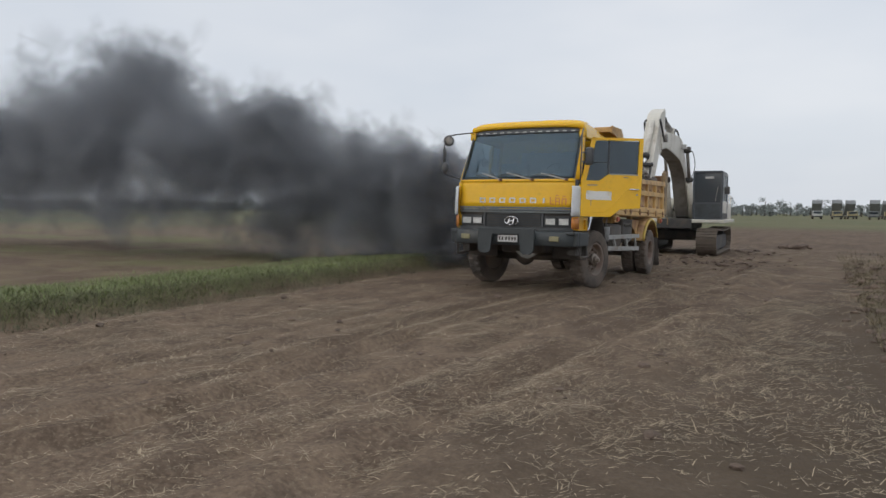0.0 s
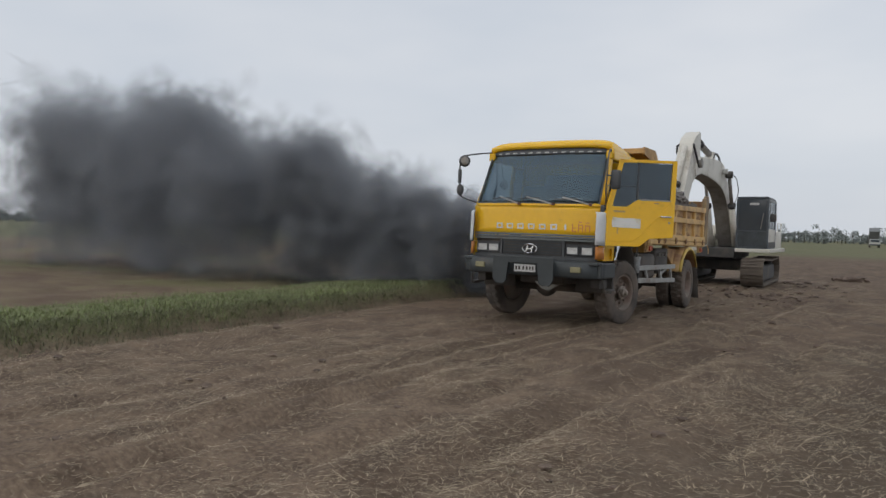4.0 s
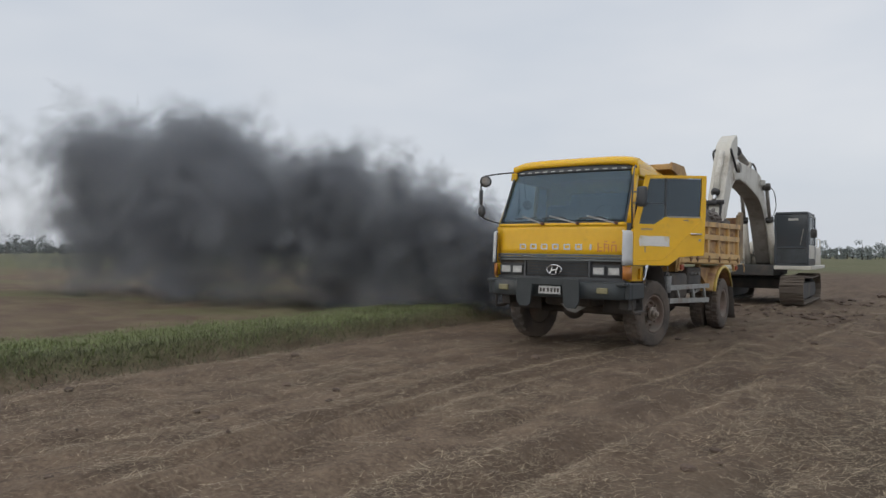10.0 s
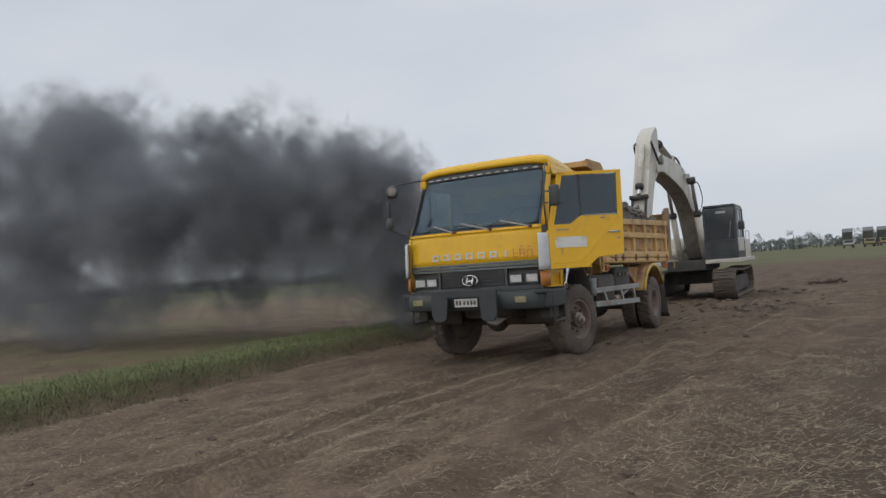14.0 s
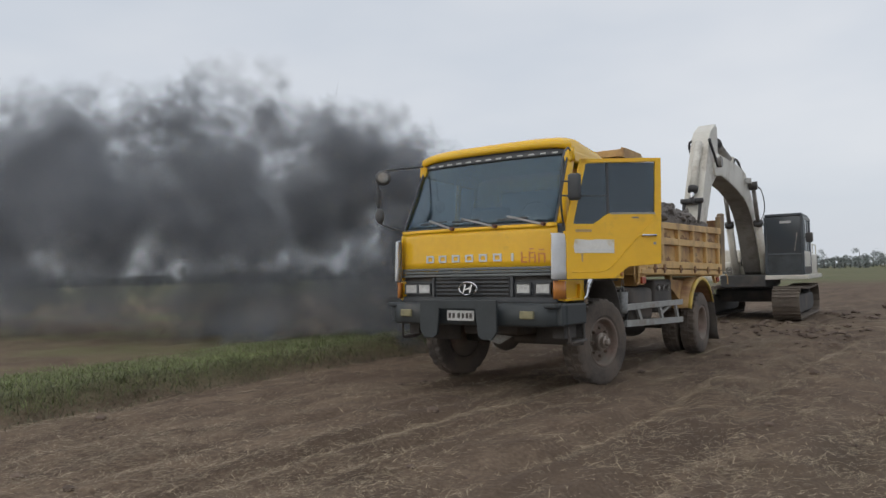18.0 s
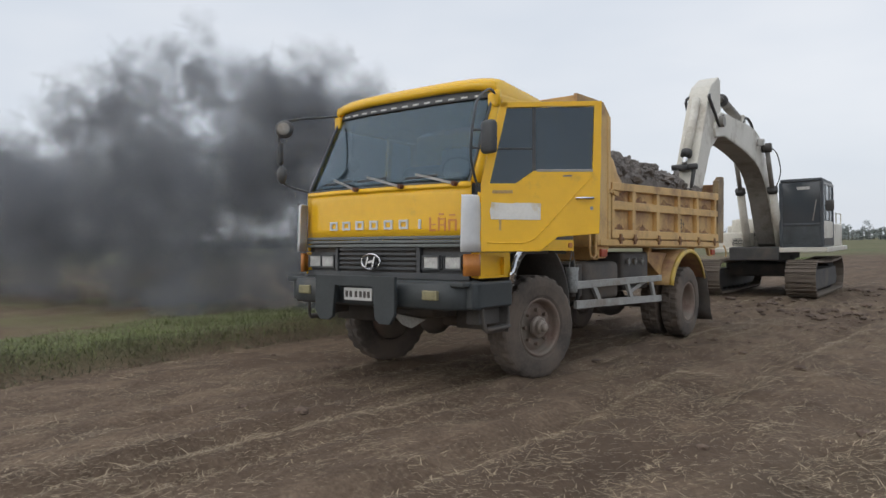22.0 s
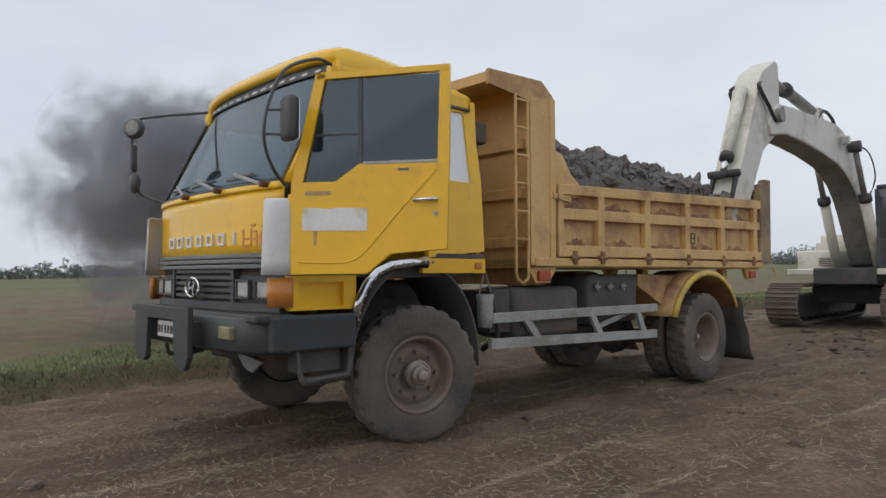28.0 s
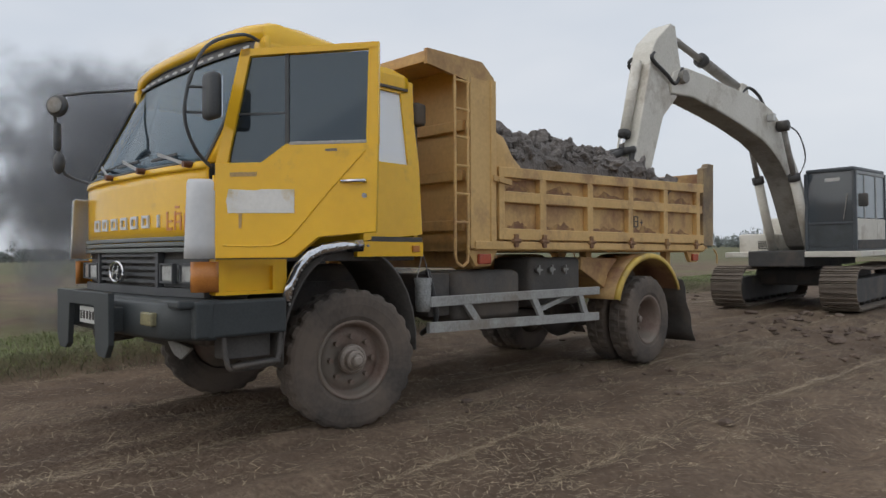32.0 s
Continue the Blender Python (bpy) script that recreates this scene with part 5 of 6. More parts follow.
def build_bed():
    body = part("bed_floor", boxed(-1.14, 1.14, 2.6, 7.6, 1.36, 1.46), OCHRE, truck)
    part("headboard", slab(bmesh.new(), [(2.60, 1.38), (2.66, 1.38), (2.66, 3.085), (2.60, 3.085)], "x", -1.14, 1.14), OCHRE, truck, "tall ochre headboard")
    for k in range(3):
        z = 1.60 + k * 0.46
        part("headboard_rib", boxed(-1.1, 1.1, 2.55, 2.60, z - 0.05, z + 0.05, bevel=0.01), OCHRE, truck)
    lip = bmesh.new()
    rows = [[(-1.16 + 2.32 * i / 8, y, z) for y, z in ((2.03, 3.0), (2.05, 3.055), (2.35, 3.085), (2.72, 3.10))] for i in range(9)]
    part("cab_guard", sheet(lip, rows, 0.03), OCHRE, truck, "overhanging cab guard plate")
    part("cab_guard_edge", boxed(-1.17, 1.17, 2.015, 2.05, 2.985, 3.08, bevel=0.006), OCHRE_WORN, truck)
    for s in (-1, 1):
        x0, x1 = sorted((s * 1.15, s * 1.19))
        part("guard_cheek", slab(bmesh.new(), [(2.02, 2.97), (2.58, 2.90), (2.58, 2.95), (2.90, 2.95), (2.90, 2.99), (2.73, 3.115), (2.02, 3.10)], "x", x0, x1), OCHRE_WORN, truck, "worn cab guard cheek")
        part("headboard_cheek", slab(bmesh.new(), [(2.57, 1.385), (2.88, 1.385), (2.88, 2.97), (2.57, 2.97)], "x", x0, x1, 0.006), OCHRE, truck)
        part("headboard_post", boxed(s * 1.17 - 0.035, s * 1.17 + 0.035, 2.84, 2.92, 1.40, 2.97, bevel=0.012), OCHRE, truck)
        gus = slab(bmesh.new(), [(2.91, 2.05), (3.34, 2.05), (3.32, 2.20), (3.20, 2.28), (3.06, 2.46), (2.96, 2.49), (2.91, 2.46)], "x", s * 1.12, s * 1.175, 0.008)
        part("gusset", gus, OCHRE, truck, "", True)
        # ladder
        for y in (2.37, 2.54):
            pts = [(s * 1.18, y, 2.94), (s * 1.18, y, 1.33)]
            if y < 2.4:
                pts += [(s * 1.18, 2.39, 1.26), (s * 1.18, 2.46, 1.22), (s * 1.18, 2.53, 1.26), (s * 1.18, 2.545, 1.35)]
            part("ladder_rail", tube(bmesh.new(), pts, 0.015, 8), OCHRE, truck)
        for k in range(6):
            z = 1.62 + k * 0.255
            rg = rod(bmesh.new(), (s * 1.18, 2.36, z), (s * 1.18, 2.56, z), 0.012, 8)
            part("ladder_rung", rg, OCHRE, truck)
        # drop side: backing, frame and ribs
        xb0, xb1 = sorted((s * 1.10, s * 1.14))
        part("side_plate", slab(bmesh.new(), [(2.98, 1.39), (7.48, 1.39), (7.48, rail_z(7.48) - 0.02), (2.98, rail_z(2.98) - 0.02)], "x", xb0, xb1), OCHRE_WORN, truck, "worn ochre drop side")
        xr0, xr1 = sorted((s * 1.135, s * 1.205))
        part("top_rail", slab(bmesh.new(), [(2.96, rail_z(2.96) - 0.10), (7.47, rail_z(7.47) - 0.12), (7.47, rail_z(7.47)), (2.96, rail_z(2.96))], "x", xr0, xr1, 0.008), OCHRE, truck)
        part("middle_rail", slab(bmesh.new(), [(3.02, 1.83), (7.44, 1.90), (7.44, 2.01), (3.02, 1.94)], "x", xr0, xr1 - 0.004 if s > 0 else xr1, 0.008), OCHRE, truck)
        part("bottom_rail", slab(bmesh.new(), [(2.96, 1.47), (7.47, 1.48), (7.47, 1.60), (2.96, 1.58)], "x", xr0, xr1, 0.008), OCHRE, truck)
        part("sill_rail", boxed(xr0, xr1, 2.62, 7.5, 1.375, 1.455, bevel=0.01), OCHRE, truck)
        for y in (3.0, 3.66, 4.54, 5.43, 6.33, 7.30):
            w = 0.055 if y > 3.1 else 0.04
            part("side_rib", boxed(s * 1.172 - 0.032, s * 1.172 + 0.032, y - w, y + w, 1.47, rail_z(y) - 0.02, bevel=0.008), OCHRE, truck)
        # rust that has flaked along the lower edge of each pressed panel
        wear = random.Random(5 + s)
        ribs = (3.0, 3.66, 4.54, 5.43, 6.33, 7.30)
        for y0, y1 in zip(ribs, ribs[1:]):
            for z in (1.585, 1.945 + (y0 - 3.0) * 0.016):
                a, b = y0 + 0.07 + 0.15 * wear.random() * (y1 - y0), y1 - 0.07 - 0.25 * wear.random() * (y1 - y0)
                crest = [(a + (b - a) * i / 9, z + 0.02 + 0.085 * wear.random() * math.sin(math.pi * (i + 0.5) / 10)) for i in range(10)]
                part("rust_patch", slab(bmesh.new(), [(a, z), (b, z)] + crest[::-1], "x", *sorted((s * 1.139, s * 1.143))), RUST, truck)
        for y in (3.2, 3.66, 4.54, 5.43, 6.33, 7.2):
            hg = bmesh.new()
            rod(hg, (s * 1.215, y - 0.06, 1.462), (s * 1.215, y + 0.06, 1.462), 0.022, 8)
            box(hg, s * 1.215 - 0.012, s * 1.215 + 0.012, y - 0.03, y + 0.03, 1.40, 1.53, 0.006)
            part("drop_side_hinge", hg, RUST, truck, "rusted drop side hinge")
        TAIL = bpy.data.materials.get("tail_post_worn") or material("tail_post_worn", (0.40, 0.29, 0.15), (0.29, 0.21, 0.125), rough=0.75, scale=4, fine=35, bump=0.2, dirt=(0.17, 0.125, 0.09), dirt_at=0.52)
        post = slab(bmesh.new(), [(7.46, 1.45), (7.80, 1.45), (7.82, 2.63), (7.66, 2.63), (7.60, 2.57), (7.48, 2.55)], "x", s * 1.10, s * 1.20, 0.012)
        part("tailgate_post", post, TAIL, truck, "worn ochre rear post")
        lk = bmesh.new()
        bar(lk, (s * 1.21, 2.86, 2.05), (s * 1.21, 3.12, 2.02), 0.03, 0.05)
        rod(lk, (s * 1.18, 2.95, 2.04), (s * 1.235, 2.95, 2.04), 0.03, 8)
        part("side_latch", lk, OCHRE_WORN, truck)
        for y in (2.78, 7.25):
            br = slab(bmesh.new(), [(y - 0.22, 1.372), (y + 0.22, 1.372), (y + 0.10, 1.22), (y - 0.10, 1.22)], "x", s * 1.10, s * 1.15, 0.006)
            bk = part("lamp_bracket", br, OCHRE, truck)
            part("side_lamp", boxed(min(s * 1.15, s * 1.185), max(s * 1.15, s * 1.185), y - 0.085, y + 0.085, 1.24, 1.335, bevel=0.01), RED_LENS, bk, "red side lamp")
        hk = tube(bmesh.new(), curve_points([(s * 1.2, 7.80, 1.40), (s * 1.22, 7.86, 1.32), (s * 1.22, 7.86, 1.20)], 3), 0.012, 6)
        part("tailgate_hook", hk, OCHRE_WORN, truck)
        for y in (4.9, 6.9):
            part("body_bracket", boxed(s * 0.9 - 0.05, s * 0.9 + 0.05, y - 0.06, y + 0.06, 1.1, 1.37), OCHRE, truck)
    part("tailgate", boxed(-1.12, 1.12, 7.70, 7.78, 1.40, 2.5, bevel=0.01), OCHRE_WORN, truck)
    part("cross_bearer", boxed(-1.05, 1.05, 2.75, 2.9, 1.2, 1.37), OCHRE_WORN, truck)
    # painted scrawl on one panel
    for y0, y1, z0, z1 in ((5.60, 5.63, 1.66, 1.80), (5.63, 5.70, 1.66, 1.675), (5.63, 5.70, 1.725, 1.74), (5.63, 5.70, 1.785, 1.80), (5.69, 5.715, 1.66, 1.80), (5.76, 5.83, 1.72, 1.735), (5.79, 5.805, 1.69, 1.765), (5.50, 5.56, 1.72, 1.735)):
        part("scrawl", boxed(1.141, 1.1435, y0, y1, z0, z1, bevel=0), CHASSIS, truck)


build_bed()


def build_load():
    """Heaped clods of wet dark earth in the bed."""
    rng = random.Random(14)
    load = thing("earth_load", "heap of dark wet earth clods filling the truck bed", "soil", TRUCK_POSE)

    def top(x, y):
        along = 2.63 + 0.10 * math.exp(-((y - 4.7) / 1.5) ** 2) - 0.24 * max(0, y - 6.0) / 1.5
        return along - 0.44 * (abs(x) / 1.1) ** 2.4 + 0.07 * noise.noise(Vector((x * 2, y * 2, 3)))

    def lumps(x, y):
        a = abs(noise.noise(Vector((x * 4.5, y * 4.5, 1)))) * 0.13 + abs(noise.noise(Vector((x * 10, y * 10, 5)))) * 0.07
        return top(x, y) - 0.02 + a + 0.03 * noise.noise(Vector((x * 22, y * 22, 9)))

    verts, faces, nx, ny = [], [], 62, 150
    for j in range(ny + 1):
        for i in range(nx + 1):
            x, y = -1.10 + 2.20 * i / nx, 2.68 + 5.0 * j / ny
            verts.append((x + 0.02 * noise.noise(Vector((x * 15, y * 15, 2))), y + 0.02 * noise.noise(Vector((x * 15, y * 15, 7))), 1.9 if i in (0, nx) or j in (0, ny) else max(1.6, lumps(x, y))))
    for j in range(ny):
        for i in range(nx):
            k = j * (nx + 1) + i
            faces.append((k, k + 1, k + nx + 2, k + nx + 1))
    raw_mesh("heap_core", verts, faces, SOIL, "", load)
    shapes = []
    for k in range(14):
        bm = bmesh.new()
        rough_ball(bm, (0, 0, 0), 0.1, rng.random() * 90, 0.72, 3, (rng.uniform(0.8, 1.3), rng.uniform(0.8, 1.3), rng.uniform(0.6, 0.95)))
        shapes.append(link_mesh("clod", bm, SOIL))
    for k in range(290):
        x, y = rng.uniform(-1.04, 1.05) if k % 3 else rng.uniform(0.75, 1.06), rng.uniform(2.85, 7.6)
        size = 0.35 + 0.95 * rng.random() ** 2
        o = new("clod", shapes[k % 14])
        o.parent = load
        o.matrix_basis = Matrix.LocRotScale((x, y, top(x, y) + 0.03), Euler((rng.random() * 6, rng.random() * 6, rng.random() * 6)), (size, size, size))


build_load()


# ---- the excavator ----
# Its space: origin on the ground under the slew ring, x to its left, heading -y.
EXC = Matrix.Translation((0.55, 14.43, 0.05)) @ Matrix.Scale(0.963, 4)
excavator = thing("excavator", "cream crawler excavator with a dark cab, working behind the truck", "excavator", EXC)


def build_tracks():
    shoe = bmesh.new()
    box(shoe, -0.33, 0.33, -0.103, 0.103, -0.02, 0.02, 0.006)
    box(shoe, -0.33, 0.33, -0.075, -0.045, 0.02, 0.05)
    box(shoe, -0.33, 0.33, 0.03, 0.055, 0.02, 0.045)
    shoe_me = link_mesh("track_shoe", shoe, TRACK)
    for side in (-1, 1):
        x = side * 1.08 + 0.06
        fr = part("track_frame", slab(bmesh.new(), [(-2.0, 0.30), (-1.8, 0.62), (1.6, 0.62), (1.85, 0.30), (1.6, 0.14), (-1.8, 0.14)], "x", x - 0.2, x + 0.2, 0.02), EXC_DARK, excavator, "dark muddy crawler frame")
        for y, r in ((-1.85, 0.34), (1.75, 0.34)):
            w = lathe(bmesh.new(), [(0.0, -0.1), (r, -0.1), (r, 0.1), (0.0, 0.1)], 24, "x", (x, y, 0.44))
            part("idler_wheel", w, EXC_DARK, fr, "", True)
        for k in range(7):
            w = lathe(bmesh.new(), [(0.0, -0.14), (0.12, -0.14), (0.12, 0.14), (0.0, 0.14)], 16, "x", (x, -1.35 + k * 0.42, 0.18))
            part("track_roller", w, EXC_DARK, fr, "", True)
        # the closed loop of shoes
        loop, L, r = [], 3.6, 0.40
        total = 2 * L + 2 * math.pi * r
        n = 46
        for k in range(n):
            d = total * k / n
            if d < L:
                y, z, a = -1.85 + d, 0.04, 180
            elif d < L + math.pi * r:
                q = (d - L) / r
                y, z, a = 1.75 + r * math.sin(q), 0.44 - r * math.cos(q), 180 + math.degrees(q)
            elif d < 2 * L + math.pi * r:
                y, z, a = 1.75 - (d - L - math.pi * r), 0.84 - 0.05 * math.sin(math.pi * (d - L - math.pi * r) / L), 0
            else:
                q = (d - 2 * L - math.pi * r) / r
                y, z, a = -1.85 - r * math.sin(q), 0.44 + r * math.cos(q), math.degrees(q)
            o = new("track_shoe", shoe_me)
            o.parent = fr
            o.matrix_basis = Matrix.Translation((x, y, z)) @ Matrix.Rotation(radians(a), 4, "X")
    cf = bmesh.new()
    box(cf, -0.95, 1.05, -0.75, 0.75, 0.42, 0.78, 0.05)
    lathe(cf, [(0.0, 0.78), (0.62, 0.78), (0.62, 0.96), (0.0, 0.96)], 32, "z", (0, 0, 0))
    part("car_body", cf, EXC_DARK, excavator, "dark centre frame and slew ring")


build_tracks()
upper = new("upper_structure")
upper.parent = excavator
upper["label"] = "slewing upper structure with cab, engine cover and counterweight"


def build_upper():
    part("deck", boxed(-1.15, 1.60, -1.72, 2.2, 1.06, 1.18, bevel=0.02), EXC_WHITE, upper, "cream deck plate")
    part("deck_belly", boxed(-0.62, 0.55, -1.75, 1.2, 0.86, 1.20, bevel=0.03), EXC_DARK, upper, "oily dark boom mount")
    # cab
    x0, x1, y0, y1, z0, z1 = 0.59, 1.49, -1.67, 0.05, 1.20, 2.82
    part("cab_roof", boxed(x0 - 0.01, x1 + 0.01, y0 - 0.02, y1 + 0.01, z1 - 0.06, z1 + 0.03, bevel=0.03), EXC_CAB, upper, "dark cab roof", True)
    part("cab_floor", boxed(x0, x1, y0, y1, z0 - 0.04, z0 + 0.06), EXC_CAB, upper)
    for x in (x0, x1):
        for y in (y0, y1):
            part("cab_pillar", boxed(x - 0.035, x + 0.035, y - 0.035, y + 0.035, z0, z1 - 0.05, bevel=0.012), EXC_CAB, upper)
    part("cab_rear_wall", boxed(x0 + 0.03, x1 - 0.03, y1 - 0.03, y1, z0, z1 - 0.05), EXC_CAB, upper)
    part("front_window", boxed(x0 + 0.03, x1 - 0.03, y0 - 0.012, y0, z0 + 0.56, z1 - 0.06, bevel=0), EXC_GLASS, upper, "dark front window")
    part("lower_window", boxed(x0 + 0.03, x1 - 0.03, y0 - 0.012, y0, z0 + 0.06, z0 + 0.52, bevel=0), material("lower_pane", (0.10, 0.115, 0.125), rough=0.25, scale=3, bump=0.02), upper, "hazy lower front pane")
    part("window_bar", boxed(x0 + 0.03, x1 - 0.03, y0 - 0.03, y0 + 0.02, z0 + 0.515, z0 + 0.565), EXC_CAB, upper)
    part("window_label", boxed(x0 + 0.36, x0 + 0.64, y0 - 0.017, y0 - 0.0125, z1 - 0.24, z1 - 0.17, bevel=0), PLATE_WHITE, upper, "pale label strip")
    wp = bar(bmesh.new(), (x1 - 0.20, y0 - 0.03, z0 + 0.62), (x1 - 0.12, y0 - 0.03, z0 + 1.12), 0.012, 0.018)
    part("cab_wiper", wp, STEEL, upper)
    part("side_header", boxed(x1 - 0.02, x1 + 0.024, y0 + 0.04, y1, z1 - 0.12, z1 - 0.05), FRAME_GREY, upper)
    part("dark_strip", boxed(x1 + 0.0, x1 + 0.036, y0 + 0.05, y1, z0 + 0.02, z0 + 0.20), EXC_DARK, upper, "dark strip under the cab door")
    # left side: door with its windows, cream below
    part("cab_door", boxed(x1 - 0.01, x1 + 0.03, y0 + 0.05, y1 - 0.55, z0 + 0.02, z0 + 0.62, bevel=0.012), EXC_WHITE, upper, "cream lower half of the cab door")
    part("cab_side", boxed(x1 - 0.01, x1 + 0.02, y1 - 0.52, y1, z0 + 0.02, z0 + 0.62, bevel=0.01), EXC_WHITE, upper)
    for a, b in ((y0 + 0.05, y0 + 0.46), (y0 + 0.52, y1 - 0.60), (y1 - 0.52, y1 - 0.04)):
        part("side_window", boxed(x1 - 0.004, x1 + 0.006, a, b, z0 + 0.64, z1 - 0.10, bevel=0), SIDE_GLASS, upper)
    for y in (y0 + 0.49, y1 - 0.56):
        part("side_pillar", boxed(x1 - 0.025, x1 + 0.025, y - 0.03, y + 0.03, z0 + 0.6, z1 - 0.05), FRAME_GREY, upper)
    part("right_window", boxed(x0 - 0.006, x0 + 0.004, y0 + 0.05, y1 - 0.05, z0 + 0.5, z1 - 0.10, bevel=0), EXC_GLASS, upper)
    part("cab_inner_side", boxed(x0 - 0.01, x0 + 0.02, y0 + 0.03, y1, z0, z0 + 0.5), EXC_CAB, upper)
    mr = rod(bmesh.new(), (x1 + 0.02, y0 + 0.1, z0 + 0.98), (x1 + 0.16, y0 - 0.05, z0 + 0.98), 0.012)
    arm = part("cab_mirror_arm", mr, EXC_DARK, upper)
    part("cab_mirror", boxed(x1 + 0.08, x1 + 0.26, y0 - 0.10, y0 - 0.04, z0 + 0.84, z0 + 1.10, bevel=0.03), EXC_DARK, arm, "black cab mirror", True)
    st = part("operator_seat", boxed(0.82, 1.30, -0.95, -0.45, 1.45, 1.6, bevel=0.05), FABRIC, upper)
    part("seat_back", boxed(0.82, 1.30, -0.5, -0.35, 1.6, 2.3, bevel=0.05), FABRIC, st)
    # right side: tool box, stepped engine cover and counterweight
    part("tool_box", boxed(-1.15, -0.40, -1.05, 0.1, 1.14, 1.58, bevel=0.04), EXC_WHITE, upper, "cream tank cover", True)
    eng = part("engine_cover", boxed(-1.12, 1.50, 0.10, 2.0, 1.17, 1.78, bevel=0.05), EXC_WHITE, upper, "cream engine cover", True)
    part("raised_hood", boxed(-0.95, 0.35, -0.1, 1.7, 1.55, 1.95, bevel=0.05), EXC_WHITE, upper, "", True)
    part("vent_frame", boxed(-0.70, -0.42, -1.065, -1.05, 1.24, 1.42, bevel=0.004), EXC_DARK, upper, "dark louvred vent")
    for k in range(4):
        part("vent_slat", boxed(-0.69, -0.43, -1.085, -1.06, 1.26 + k * 0.042, 1.275 + k * 0.042, bevel=0.003), EXC_WHITE, upper)
    cw = slab(bmesh.new(), [(-1.2, 1.85), (1.3, 1.85), (1.25, 2.3), (0.8, 2.6), (-0.7, 2.6), (-1.15, 2.3)], "z", 1.0, 1.75, 0.05)
    part("counterweight", cw, EXC_WHITE, upper, "cream counterweight", True)
    hr = tube(bmesh.new(), [(1.5, 0.7, 1.78), (1.5, 0.7, 2.05), (1.5, 1.7, 2.05), (1.5, 1.7, 1.78)], 0.018, 6)
    part("hand_rail", hr, EXC_WHITE, upper)


build_upper()


def build_boom():
    """Boom, stick and bucket hang on the upper structure; each is drawn about its own foot pin."""
    boom = new("boom")
    boom.parent = upper
    boom.matrix_basis = Matrix.Translation((0.111, -0.67, 1.58))
    boom["label"] = "cream cranked boom with a shaded underside"
    o = (-0.67, 1.58)

    def loc(pts):
        return [(-s - o[0], z - o[1]) for s, z in pts]

    low = [(6.50, 3.40), (5.85, 3.48), (4.94, 3.42), (4.12, 3.34), (3.20, 3.20), (2.80, 3.08), (2.38, 2.88), (2.04, 2.62), (1.78, 2.34), (1.52, 1.98), (1.25, 1.58), (0.98, 1.28), (0.65, 1.18)]
    high = [(0.42, 1.36), (0.56, 1.72), (0.90, 2.16), (1.32, 2.63), (1.62, 2.95), (1.95, 3.25), (2.25, 3.53), (2.52, 3.74), (2.85, 3.87), (3.25, 3.94), (3.85, 3.96), (4.67, 3.95), (5.5, 3.95), (6.1, 3.93), (6.45, 3.78), (6.58, 3.56)]
    beam = slab(bmesh.new(), loc(low + high), "x", -0.23, 0.23, 0.02)
    part("boom_beam", beam, EXC_WHITE, boom)
    # Sheet added below the beam, its grey painting the boom's shaded underside.
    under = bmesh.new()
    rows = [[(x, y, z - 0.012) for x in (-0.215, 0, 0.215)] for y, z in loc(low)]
    part("boom_belly", sheet(under, rows, 0.012), EXC_GREY, boom, "dirty plate under the boom, shade put into its grey")
    for s in (-1, 1):
        pn = rod(bmesh.new(), (s * 0.23, 0, 0), (s * 0.34, 0, 0), 0.13, 16)
        part("foot_pin", pn, EXC_DARK, boom)
        pn = rod(bmesh.new(), (s * 0.2, *loc([(6.25, 3.72)])[0]), (s * 0.32, *loc([(6.25, 3.72)])[0]), 0.11, 16)
        part("stick_pin", pn, EXC_GREY, boom)
        # boom cylinders
        a, b = loc([(2.60, 3.56)])[0], loc([(1.25, 1.12)])[0]
        top, bot = Vector((s * 0.36, *a)), Vector((s * 0.38, *b))
        mid = bot.lerp(top, 0.60)
        cyl = part("boom_cylinder", rod(bmesh.new(), bot, mid, 0.095, 14), EXC_WHITE, boom, "cream boom cylinder", True)
        part("cylinder_rod", rod(bmesh.new(), mid, top, 0.055, 12), EXC_GREY, cyl, "", True)
        part("cylinder_head", rod(bmesh.new(), mid - (top - bot) * 0.02, mid + (top - bot) * 0.025, 0.12, 14), EXC_DARK, cyl, "", True)
        part("cylinder_eye", rod(bmesh.new(), top - Vector((0.10, 0, 0)), top + Vector((0.10, 0, 0)), 0.11, 14), EXC_DARK, cyl, "", True)
        rod_pin = part("lower_eye", rod(bmesh.new(), bot - Vector((0.07, 0, 0)), bot + Vector((0.07, 0, 0)), 0.10, 12), EXC_DARK, cyl)
    # lamp by the cylinder pin
    y, z = loc([(3.0, 3.55)])[0]
    part("work_lamp", boxed(0.25, 0.40, y - 0.10, y, z + 0.02, z + 0.17, bevel=0.015), LENS, boom, "square work lamp")
    # hoses along the top
    hs = tube(bmesh.new(), curve_points([(0.1, *loc([(3.9, 3.95)])[0]), (0.12, *loc([(3.6, 4.16)])[0]), (0.14, *loc([(3.2, 4.08)])[0]), (0.16, *loc([(2.95, 3.85)])[0])], 5), 0.03, 6)
    part("hose", hs, HOSE, boom, "", True)
    hs = tube(bmesh.new(), curve_points([(0.40, *loc([(2.6, 3.58)])[0]), (0.50, *loc([(2.2, 3.45)])[0]), (0.52, *loc([(1.9, 3.0)])[0]), (0.40, *loc([(1.95, 2.6)])[0])], 5), 0.014, 6)
    part("lamp_cable", hs, HOSE, boom)
    # stick cylinder lies on the boom's back
    a, b = Vector((0, *loc([(3.75, 4.12)])[0])), Vector((0, *loc([(6.05, 4.45)])[0]))
    mid = a.lerp(b, 0.62)
